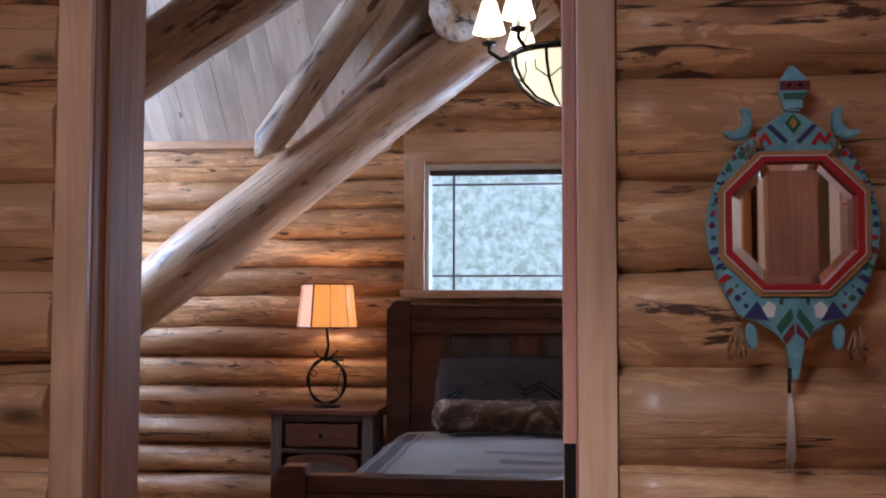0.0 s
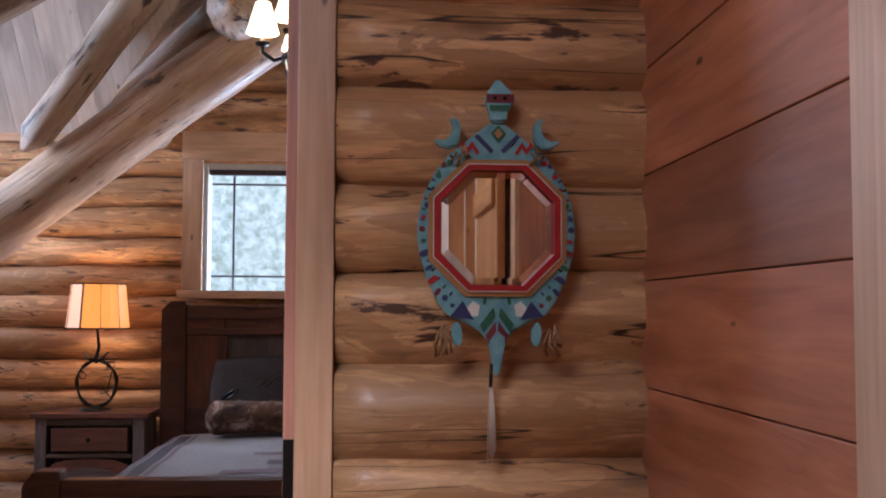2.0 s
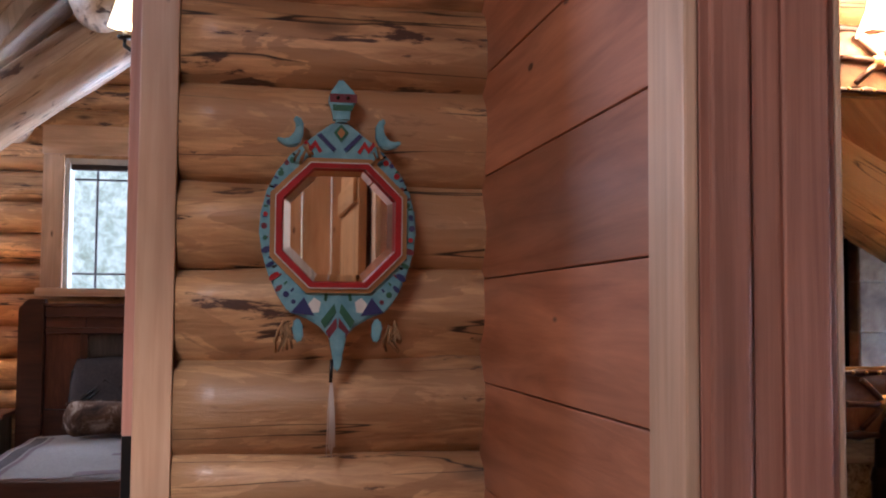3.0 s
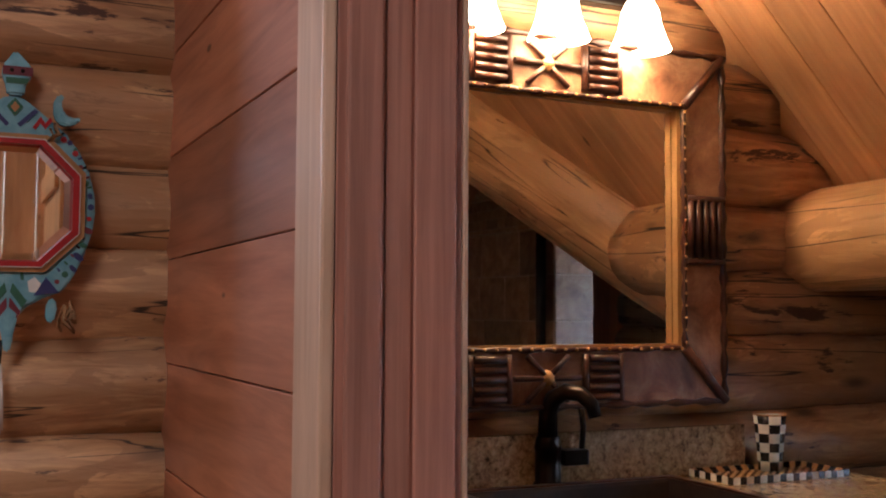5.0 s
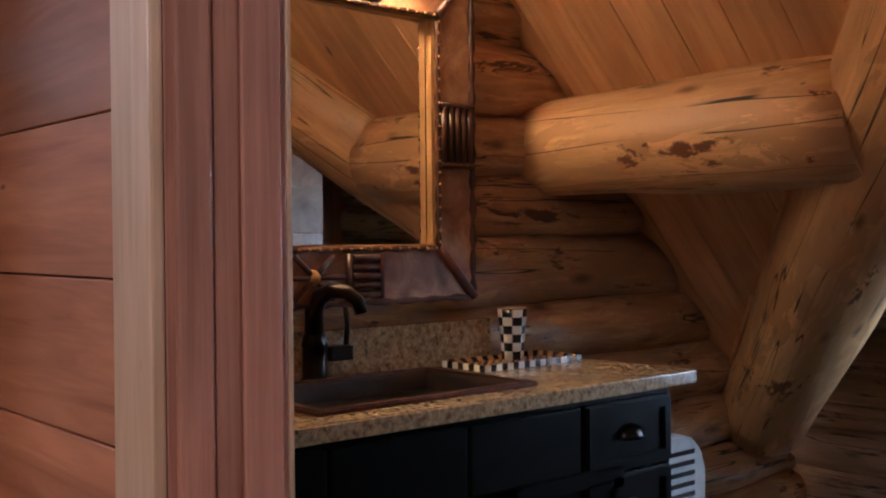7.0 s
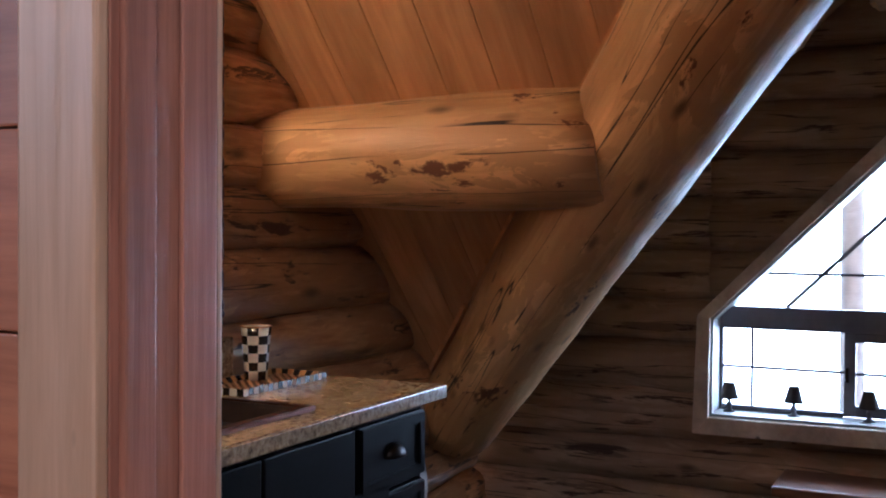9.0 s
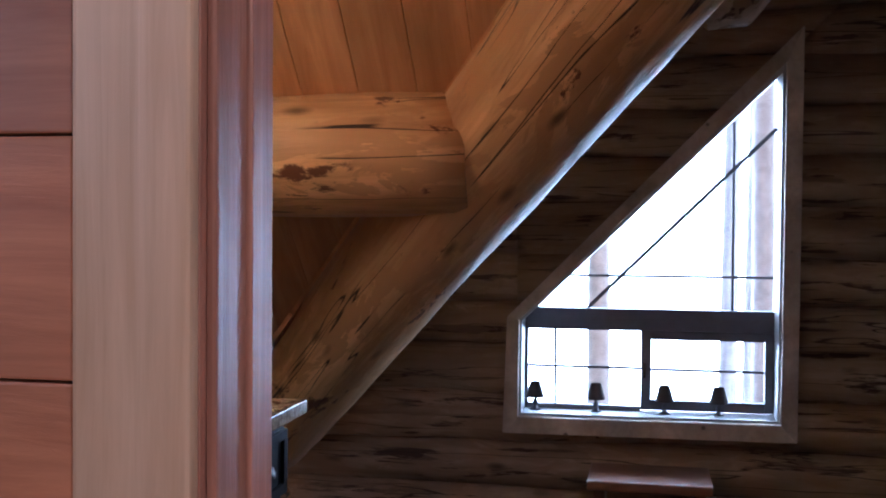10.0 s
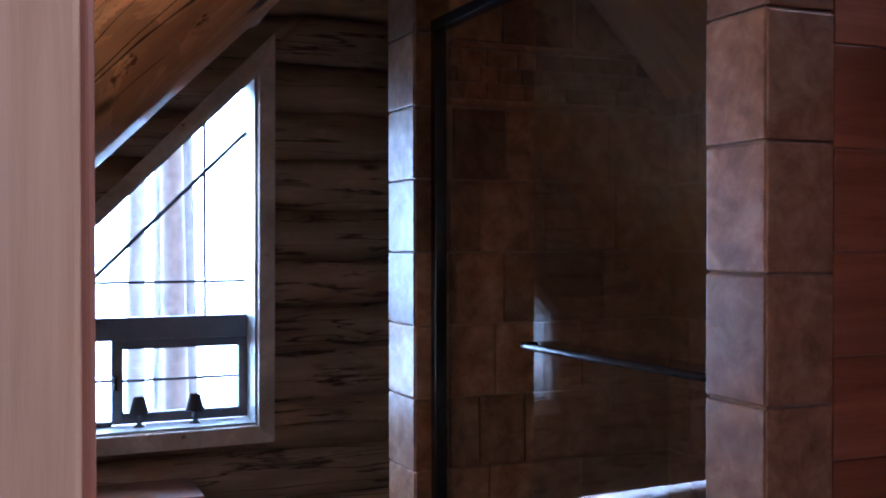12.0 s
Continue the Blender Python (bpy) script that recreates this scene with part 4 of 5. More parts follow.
box("head_rail", -1.028, 0.428, 4.825, 4.90, 1.24, 1.275, DARKWOOD, bed, 0.005)
box("head_rail", -1.028, 0.428, 4.825, 4.90, 0.35, 0.75, DARKWOOD, bed, 0.005)
x = -1.026
for w, mt in ((0.22, REDBARN), (0.045, DARKWOOD), (0.39, BARN), (0.05, DARKWOOD), (0.14, REDBARN), (0.045, DARKWOOD), (0.33, BARN), (0.045, DARKWOOD), (0.18, REDBARN)):
    box("head_panel", x, x + w - 0.003, 4.845 if mt is DARKWOOD else 4.86, 4.89, 0.752, 1.238, mt, bed, 0.003, grain="z")
    x += w
x = -1.026
for w in (0.25, 0.35, 0.3, 0.28, 0.26):
    box("head_panel", x, x + w - 0.003, 4.85, 4.89, 1.277, 1.343, REDBARN, bed, 0.003)
    x += w
for x0, x1 in ((-1.36, -1.20), (0.58, 0.74)):
    slab("foot_post", [(x0, 0), (x1, 0), (x1, 0.685), (x0 + 0.05, 0.685), (x0, 0.62)], 2.53, 2.66, "xz", DARKWOOD, bed, bevel=0.006)
box("foot_rail", -1.198, 0.578, 2.55, 2.64, 0.565, 0.645, DARKWOOD, bed, 0.008)
box("foot_panel", -1.198, 0.578, 2.57, 2.62, 0.15, 0.56, REDBARN, bed, 0.004)
box("side_rail", -1.17, -1.12, 2.66, 4.80, 0.25, 0.45, DARKWOOD, bed, 0.006)

mat_ob = box("mattress", -1.10, 0.52, 2.69, 4.78, 0.25, 0.585, SPREAD, None, 0.07)
tagged(mat_ob, "thick mattress under the woven bedspread", "mattress")
spread = thing("bedspread", "grey-brown woven bedspread with dark banded border", "bedspread", at=(-0.3, 3.7, 0.6))


def cloth(name, x0, x1, y0, y1, z, mat, lift=0.0, drop=0.0, parent=None):
    bm = bmesh.new()
    nx, ny = 36, 40
    rows = []
    for j in range(ny + 1):
        row = []
        for i in range(nx + 1):
            u, w = i / nx, j / ny
            px, py = x0 + (x1 - x0) * u, y0 + (y1 - y0) * w
            pz = z + lift + 0.012 * noise.noise(Vector((px * 2.2, py * 2.2, 1.0))) + 0.02 * math.sin(math.pi * min(1, max(0, (px + 1.15) / 1.75)))
            pz -= drop * max(0.0, (-1.02 - px) / 0.13) ** 2
            row.append(bm.verts.new((px, py, pz)))
        rows.append(row)
    for a, b in zip(rows, rows[1:]):
        for i in range(nx):
            bm.faces.new((a[i], a[i + 1], b[i + 1], b[i])).smooth = True
    return link(name, bm, mat, parent)


cloth("cover", -1.16, 0.56, 2.68, 4.62, 0.60, SPREAD, 0.0, 0.16, spread)
for k, (x0, x1) in enumerate(((-1.04, -1.015), (-1.0, -0.93), (-0.915, -0.89))):
    cloth("border_band", x0, x1, 2.685, 4.5, 0.60, BAND if k != 1 else PILLOW, 0.0035, 0.0, spread)
for x0, x1, y0, y1 in ((-0.55, 0.1, 2.85, 2.98), (-0.35, 0.15, 3.15, 3.30), (-0.45, 0.05, 3.5, 3.62)):
    cloth("woven_figure", x0, x1, y0, y1, 0.60, BAND, 0.0035, 0.0, spread)


def cushion(name, w, h, d, m, mat, label, category, ripple=0.0, trim=None, trim_label=""):
    t = thing(name, label, category, at=m.translation)
    bm = bmesh.new()
    bmesh.ops.create_grid(bm, x_segments=24, y_segments=16, size=0.5)
    geo = bmesh.ops.extrude_face_region(bm, geom=bm.faces[:])
    top = {v for v in geo["geom"] if isinstance(v, bmesh.types.BMVert)}
    for v in bm.verts:
        u, q = v.co.x * 2, v.co.y * 2
        bulge = max(0.0, (1 - u ** 4) * (1 - q ** 4)) ** 0.5
        s = (1 if v in top else -1) * (0.12 + 0.88 * bulge) * d / 2
        v.co = Vector((u * w / 2 * (1 - 0.05 * q * q), q * h / 2 * (1 - 0.06 * u * u), s + 0.012 * noise.noise(Vector((u * 3, q * 3, s * 9)))))
    bmesh.ops.recalc_face_normals(bm, faces=bm.faces[:])
    link("case", bm, mat, t, smooth=True, m=m)
    if trim:
        pts = []
        for i in range(48):
            a = 2 * math.pi * i / 48
            c, s = math.cos(a), math.sin(a)
            pts.append(m @ Vector((w / 2 * math.copysign(abs(c) ** 0.35, c), h / 2 * math.copysign(abs(s) ** 0.35, s), 0.004 * math.sin(i * 9))))
        tube("fringe", pts, 0.009, trim, t, 6, True, trim_label)
    return t


sham = cushion("pillow", 0.95, 0.46, 0.17, pose(-0.36, 4.66, 0.875, 68, 0, 0), PILLOW, "dark brown wool pillow with mountain pattern leaning on headboard", "pillow", trim=IRON, trim_label="dark fringed edge")
mp = [(-0.76, -0.09), (-0.62, 0.03), (-0.54, -0.03), (-0.4, 0.09), (-0.26, -0.04), (-0.16, 0.02), (0.0, -0.09)]
rot = pose(-0.36, 4.66, 0.875, 68, 0, 0)
for dz in (0.0, -0.035):
    pts = [rot @ Vector((x + 0.36, z + dz + 0.02, 0.082 - 0.25 * (z + dz) ** 2 - 0.03 * abs(x + 0.36))) for x, z in mp]
    tube("woven_line", pts, 0.010, BLACK, sham, 5)
bol = thing("bolster", "brown and cream banded faux fur bolster", "cushion", at=(-0.35, 4.40, 0.73))
bmf = log_mesh(0.98, 0.105, 0.105, 77, 0.012, 28, 0.03, True, 0.07)
link("fur_cover", bmf, FUR, bol, m=pose(-0.34, 4.38, 0.735))
bmh = bmesh.new()
rnd = random.Random(9)
for i in range(5200):
    a, xx = rnd.uniform(-0.6, 3.6), rnd.uniform(-0.485, 0.485)
    r = 0.103 * (1 - max(0, abs(xx) - 0.44) * 5)
    base = Vector((xx, -r * math.cos(a), r * math.sin(a)))
    tip = base + Vector((rnd.uniform(-0.012, 0.012), -0.020 * math.cos(a), 0.020 * math.sin(a) - 0.008))
    e = Vector((0.0016, 0, 0.0006))
    bmh.faces.new([bmh.verts.new(base - e), bmh.verts.new(base + e), bmh.verts.new(tip)])
link("fur_hair", bmh, FUR, bol, m=pose(-0.34, 4.38, 0.735))

ns = thing("nightstand", "rustic barn-wood nightstand with red drawer and arched door", "nightstand", at=(-1.57, 4.74, 0))
box("top", -1.93, -1.20, 4.50, 4.95, 0.722, 0.752, REDBARN, ns, 0.004, "worn reddish plank top")
for x0 in (-1.90, -1.30):
    for y0 in (4.53, 4.87):
        box("leg", x0, x0 + 0.07, y0, y0 + 0.06, 0, 0.72, BARN, ns, 0.005, grain="z")
box("side_panel", -1.895, -1.87, 4.592, 4.868, 0.1, 0.718, BARN, ns, 0.002, grain="z")
box("side_panel", -1.255, -1.232, 4.592, 4.868, 0.1, 0.718, BARN, ns, 0.002, grain="z")
box("back_panel", -1.868, -1.258, 4.90, 4.92, 0.1, 0.718, BARN, ns, 0.002)
box("front_rail", -1.828, -1.302, 4.535, 4.56, 0.675, 0.718, BARN, ns, 0.003)
box("front_rail", -1.828, -1.302, 4.535, 4.56, 0.475, 0.50, BARN, ns, 0.003)
box("front_rail", -1.828, -1.302, 4.535, 4.56, 0.10, 0.15, BARN, ns, 0.003)
dr = box("drawer", -1.80, -1.33, 4.522, 4.56, 0.515, 0.660, REDBARN, ns, 0.006, "scuffed red drawer front")
lathe("knob", [(0.006, 0), (0.006, 0.012), (0.016, 0.018), (0.014, 0.028), (0.002, 0.03)], IRON, dr, (-1.565, 4.522, 0.59), 12, tilt=Matrix.Rotation(radians(90), 4, "X"))
dd = slab("door", [(-1.80, 0.16), (-1.33, 0.16), (-1.33, 0.43), (-1.42, 0.462), (-1.565, 0.470), (-1.71, 0.462), (-1.80, 0.43)], 4.53, 4.558, "xz", REDBARN, ns, bevel=0.004)
slab("door_panel", [(-1.74, 0.2), (-1.39, 0.2), (-1.39, 0.37), (-1.47, 0.405), (-1.565, 0.415), (-1.66, 0.405), (-1.74, 0.37)], 4.522, 4.529, "xz", BARN, dd, bevel=0.002)

lamp = thing("table_lamp", "twisted iron ring table lamp with laced rawhide shade", "lamp", at=(-1.575, 4.72, 0.755))
lx, ly = -1.575, 4.72
lathe("base", [(0.001, 0), (0.095, 0.0), (0.095, 0.01), (0.05, 0.02), (0.02, 0.026)], IRON, lamp, (lx, ly, 0.753), 24)
ring = [(lx + 0.125 * math.cos(a) * (1 + 0.02 * math.sin(5 * a)), ly, 0.925 + 0.147 * math.sin(a)) for a in [2 * math.pi * i / 40 for i in range(40)]]
tube("ring", ring, lambda u: 0.011 + 0.003 * math.sin(40 * u), IRON, lamp, 8, True)
tube("stem", [(lx - 0.02, ly, 1.06), (lx - 0.005, ly, 1.10), (lx + 0.01, ly, 1.16), (lx + 0.0, ly, 1.24), (lx - 0.005, ly, 1.30)], lambda u: 0.014 - 0.006 * u, IRON, lamp, 8)
tube("branch", [(lx - 0.01, ly, 1.06), (lx + 0.04, ly - 0.01, 1.09), (lx + 0.075, ly - 0.01, 1.13)], lambda u: 0.012 - 0.006 * u, IRON, lamp, 8)
tube("branch", [(lx, ly, 1.065), (lx - 0.05, ly - 0.01, 1.085), (lx - 0.085, ly - 0.01, 1.125)], lambda u: 0.012 - 0.006 * u, IRON, lamp, 8)
tube("vine", [(lx + 0.02, ly - 0.015, 1.07), (lx + 0.09, ly - 0.015, 1.06), (lx + 0.12, ly - 0.015, 1.075)] + [(lx + 0.09 + 0.03 * math.cos(a), ly - 0.015, 1.045 + 0.022 * math.sin(a)) for a in (0.5, 1.6, 2.7, 3.8, 4.9, 6.0)], 0.004, IRON, lamp, 6)
tube("vine", [(lx + 0.10, ly - 0.015, 1.01), (lx + 0.085, ly - 0.015, 0.94), (lx + 0.07, ly - 0.015, 0.87), (lx + 0.03, ly - 0.015, 0.86), (lx + 0.045, ly - 0.015, 0.89), (lx + 0.08, ly - 0.015, 0.85), (lx + 0.10, ly - 0.015, 0.83)], 0.004, IRON, lamp, 6)
tube("vine", [(lx - 0.11, ly - 0.015, 0.99)] + [(lx - 0.085 + 0.022 * math.cos(a), ly - 0.015, 0.975 + 0.022 * math.sin(a)) for a in (3.1, 4.2, 5.3, 6.4, 7.5, 8.4)], 0.004, IRON, lamp, 6)
NP = 10
for k in range(NP):
    a0, a1 = 2 * math.pi * (k + 0.03) / NP, 2 * math.pi * (k + 0.97) / NP
    bm = bmesh.new()
    q = []
    for r, z in ((0.205, 1.28), (0.175, 1.565)):
        for a in (a0, (a0 + a1) / 2, a1):
            rr = r * (0.985 if a != (a0 + a1) / 2 else 0.975)
            q.append(bm.verts.new((lx + rr * math.cos(a), ly + rr * math.sin(a), z)))
    bm.faces.new((q[0], q[1], q[4], q[3]))
    bm.faces.new((q[1], q[2], q[5], q[4]))
    bmesh.ops.solidify(bm, geom=bm.faces[:], thickness=0.003)
    link("shade_panel", bm, RAWHIDE if k not in (5, 6) else RAWHIDE_PALE, lamp, "glowing rawhide panel")
    e = [(lx + r * math.cos(a1 + 0.02) * 1.0, ly + r * math.sin(a1 + 0.02), z) for r, z in ((0.206, 1.28), (0.176, 1.565))]
    tube("lacing", [Vector(e[0]).lerp(Vector(e[1]), i / 12) + Vector((0.004 * math.sin(i * 3.1), -0.003, 0)) for i in range(13)], 0.006 if k == 6 else 0.0022, LACE, lamp, 5)
for r, z in ((0.205, 1.28), (0.176, 1.565)):
    tube("rim", [(lx + r * math.cos(a), ly + r * math.sin(a), z) for a in [2 * math.pi * i / 40 for i in range(40)]], 0.005, LACE, lamp, 6, True)

ch = thing("chandelier", "iron antler chandelier with amber bowl and small linen shades", "chandelier", at=(-0.03, 3.2, 2.6))
hx, hy = -0.02, 3.2
lathe("bowl", [(0.001, 2.455), (0.06, 2.46), (0.14, 2.495), (0.21, 2.56), (0.25, 2.63), (0.265, 2.70)], AMBER, ch, (hx, hy, 0), 32)
tube("rim", [(hx + 0.268 * math.cos(a), hy + 0.268 * math.sin(a), 2.705) for a in [2 * math.pi * i / 36 for i in range(36)]], 0.018, IRON, ch, 8, True)
for a in (3.6, 4.4, 5.2, 2.8, 1.2):
    c, s = math.cos(a), math.sin(a)
    tube("bowl_branch", [(hx + c * r, hy + s * r, z) for r, z in ((0.272, 2.70), (0.262, 2.63), (0.222, 2.552), (0.15, 2.485), (0.05, 2.447))], lambda u: 0.010 - 0.004 * u, IRON, ch, 6)
    for w in (-0.25, 0.3):
        c2, s2 = math.cos(a + w), math.sin(a + w)
        tube("twig", [(hx + c * 0.225, hy + s * 0.225, 2.553), (hx + c2 * 0.252, hy + s2 * 0.252, 2.60), (hx + c2 * 0.262, hy + s2 * 0.262, 2.645)], 0.004, IRON, ch, 5)
for k, a in enumerate((3.25, 4.1, 2.2, 1.1, 5.6, 6.2)):
    c, s = math.cos(a), math.sin(a)
    px_, py_ = hx + c * 0.38, hy + s * 0.38
    tube("arm", [(hx + c * 0.26, hy + s * 0.26, 2.71), (hx + c * 0.32, hy + s * 0.32, 2.69), (px_, py_, 2.73), (px_, py_, 2.765)], 0.011, IRON, ch, 6)
    lathe("cup", [(0.002, 0), (0.035, 0.005), (0.04, 0.02), (0.012, 0.025)], IRON, ch, (px_, py_, 2.76), 14)
    lathe("candle", [(0.012, 0), (0.012, 0.05)], WHITE, ch, (px_, py_, 2.782), 10)
    lathe("shade", [(0.085, 0), (0.068, 0.06), (0.05, 0.12), (0.04, 0.16)], LINEN, ch, (px_, py_, 2.83), 20, "glowing linen bell shade")
for k in range(5):
    a = 2 * math.pi * k / 5
    for i in range(14):
        p = Vector((hx + 0.25 * math.cos(a), hy + 0.25 * math.sin(a), 2.71)).lerp(Vector((hx, hy, 3.5)), i / 13.0)
        tube("chain_link", [p + Vector((0.010 * math.cos(q), 0.010 * math.sin(q) * (i % 2), 0.03 * math.sin(q) if i % 2 == 0 else 0.03 * math.cos(q))) for q in [2 * math.pi * j / 8 for j in range(8)]], 0.003, IRON, ch, 4, True)
tube("rod", [(hx, hy, 3.5), (hx, hy, 4.2)], 0.012, IRON, ch, 8)
tube("rod", [(hx, hy, 4.2), (hx, hy, 4.34)], 0.03, IRON, ch, 8)

# ---- bathroom: vanity ----


def ring_of(name, x0, x1, z0, z1, w, parent):
    """A raised moulding round a cabinet front."""
    e = 0.003
    out = [(x0 + e, z0 + e), (x1 - e, z0 + e), (x1 - e, z1 - e), (x0 + e, z1 - e)]
    inn_ = [(x0 + w, z0 + w), (x1 - w, z0 + w), (x1 - w, z1 - w), (x0 + w, z1 - w)]
    return slab(name, out, -0.576, -0.5665, "xz", BLACKCAB, parent, [inn_], 0.003)


def cup_pull_mesh(cx, cy, cz):
    """A hooded pull, open below: a flattened quarter dome."""
    bm = bmesh.new()
    rows = []
    for i in range(7):
        b = math.pi / 2 * i / 6
        rows.append([bm.verts.new((cx + 0.047 * math.cos(a) * math.cos(b), cy - 0.030 * math.sin(a) * math.cos(b) - 0.001, cz - 0.012 + 0.036 * math.sin(b))) for a in [math.pi * k / 12 for k in range(13)]])
    for p, q in zip(rows, rows[1:]):
        for k in range(12):
            bm.faces.new((p[k], p[k + 1], q[k + 1], q[k]))
    bmesh.ops.remove_doubles(bm, verts=bm.verts[:], dist=0.0002)
    bmesh.ops.solidify(bm, geom=bm.faces[:], thickness=0.003)
    bmesh.ops.recalc_face_normals(bm, faces=bm.faces[:])
    return bm


van = thing("vanity_cabinet", "rubbed black vanity cabinet with bronze cup pulls", "cabinet", at=(1.8, -0.3, 0))
box("body", 0.98, 2.60, -0.545, 0.0, 0.08, 0.858, BLACKCAB, van, 0.004)
box("plinth", 1.0, 2.58, -0.50, 0.0, 0.0, 0.079, BLACKCAB, van, 0.002)
for z0, z1 in ((0.655, 0.838), (0.45, 0.64), (0.12, 0.435)):
    d = box("drawer", 2.215, 2.572, -0.566, -0.546, z0, z1, BLACKCAB, van, 0.005)
    ring_of("moulding", 2.215, 2.572, z0, z1, 0.034, d)
    zc = (z0 + z1) / 2
    link("cup_pull", cup_pull_mesh(2.394, -0.567, zc), BRONZE, d, "bronze cup pull", True)
for x0, x1 in ((1.01, 1.40), (1.41, 1.80), (1.81, 2.20)):
    d = box("door", x0, x1, -0.566, -0.546, 0.12, 0.838, BLACKCAB, van, 0.005)
    ring_of("moulding", x0, x1, 0.12, 0.838, 0.05, d)
# worktop with the sink cut out of it
SX0, SX1, SY0, SY1 = 1.43, 2.07, -0.50, -0.10
top = thing("worktop", "honed speckled granite vanity top with backsplash", "worktop", at=(1.8, -0.3, 0.88))
for x0, x1, y0, y1 in ((0.97, SX0 - 0.001, -0.592, -0.002), (SX1 + 0.001, 2.645, -0.592, -0.002), (SX0, SX1, -0.592, SY0 - 0.001), (SX0, SX1, SY1 + 0.001, -0.002)):
    box("slab", x0, x1, y0, y1, 0.8605, 0.90, GRANITE, top, 0.0)
box("nosing", 0.97, 2.652, -0.604, -0.5925, 0.861, 0.899, GRANITE, top, 0.005)
box("nosing", 2.6455, 2.655, -0.592, -0.003, 0.861, 0.899, GRANITE, top, 0.004)
box("backsplash", 0.97, 2.372, -0.045, -0.02, 0.901, 1.035, POLISHED, top, 0.003)
sink = thing("sink", "hammered copper drop-in sink with wide rim", "sink", at=(1.76, -0.27, 0.9))
rim_o = [(SX0 - 0.02, SY0 - 0.02), (SX1 + 0.02, SY0 - 0.02), (SX1 + 0.02, SY1 + 0.02), (SX0 - 0.02, SY1 + 0.02)]
rim_i = [(SX0 + 0.012, SY0 + 0.012), (SX1 - 0.012, SY0 + 0.012), (SX1 - 0.012, SY1 - 0.012), (SX0 + 0.012, SY1 - 0.012)]
slab("rim", rim_o, 0.9005, 0.914, "xy", COPPER, sink, [rim_i], 0.004)
bm = bmesh.new()
rings = []
for ins, z in ((0.012, 0.910), (0.016, 0.90), (0.045, 0.77), (0.075, 0.75)):
    rings.append([bm.verts.new(p) for p in ((SX0 + ins, SY0 + ins, z), (SX1 - ins, SY0 + ins, z), (SX1 - ins, SY1 - ins, z), (SX0 + ins, SY1 - ins, z))])
for a, b in zip(rings, rings[1:]):
    for k in range(4):
        bm.faces.new((a[k], a[(k + 1) % 4], b[(k + 1) % 4], b[k]))
bm.faces.new(rings[-1])
bmesh.ops.recalc_face_normals(bm, faces=bm.faces[:])
link("basin", bm, DARK_COPPER, sink, "dark copper basin")
fau = thing("faucet", "oil-rubbed bronze arched faucet with side lever", "faucet", at=(1.715, -0.06, 0.9))
fx, fy = 1.715, -0.058
lathe("body", [(0.040, 0), (0.040, 0.010), (0.034, 0.016), (0.034, 0.095), (0.037, 0.10), (0.030, 0.13)], BRONZE, fau, (fx, fy, 0.9), 20)
tube("spout", [(fx, fy, 1.01), (fx, fy, 1.09), (fx + 0.008, fy - 0.015, 1.128), (fx + 0.028, fy - 0.045, 1.147), (fx + 0.05, fy - 0.08, 1.142), (fx + 0.066, fy - 0.105, 1.118), (fx + 0.072, fy - 0.112, 1.085)], lambda u: 0.027 - 0.010 * u, BRONZE, fau, 10)
box("lever_block", fx + 0.03, fx + 0.105, fy - 0.035, fy + 0.012, 0.955, 0.995, BRONZE, fau, 0.006)
tube("lever", [(fx + 0.095, fy - 0.01, 0.99), (fx + 0.10, fy - 0.012, 1.05), (fx + 0.094, fy - 0.012, 1.10)], 0.008, BRONZE, fau, 8)


def checker_cup(cx, cy, cz):
    t = thing("tumbler", "black and white checked enamel tumbler", "cup", at=(cx, cy, cz))
    bm = bmesh.new()
    seg, rows = 16, 6
    prof = [(0.034 + 0.012 * (i / rows) ** 1.4, cz + 0.156 * i / rows) for i in range(rows + 1)]
    rg = [[bm.verts.new((cx + r * math.cos(2 * math.pi * k / seg), cy + r * math.sin(2 * math.pi * k / seg), z)) for k in range(seg)] for r, z in prof]
    for i in range(rows):
        for k in range(seg):
            f = bm.faces.new((rg[i][k], rg[i][(k + 1) % seg], rg[i + 1][(k + 1) % seg], rg[i + 1][k]))
            f.material_index, f.smooth = (i + k // 2) % 2, True
    inner = [bm.verts.new((cx + 0.043 * math.cos(2 * math.pi * k / seg), cy + 0.043 * math.sin(2 * math.pi * k / seg), cz + 0.156)) for k in range(seg)]
    low = [bm.verts.new((cx + 0.029 * math.cos(2 * math.pi * k / seg), cy + 0.029 * math.sin(2 * math.pi * k / seg), cz + 0.008)) for k in range(seg)]
    for k in range(seg):
        j = (k + 1) % seg
        bm.faces.new((rg[-1][k], rg[-1][j], inner[j], inner[k]))
        bm.faces.new((inner[k], inner[j], low[j], low[k]))
    bm.faces.new(low)
    bm.faces.new(rg[0][::-1])
    bmesh.ops.recalc_face_normals(bm, faces=bm.faces[:])
    link("body", bm, [WHITE, BLACK], t)
    tube("rim", [(cx + 0.045 * math.cos(a), cy + 0.045 * math.sin(a), cz + 0.156) for a in [2 * math.pi * i / 24 for i in range(24)]], 0.0022, OCHRE, t, 5, True)
    return t


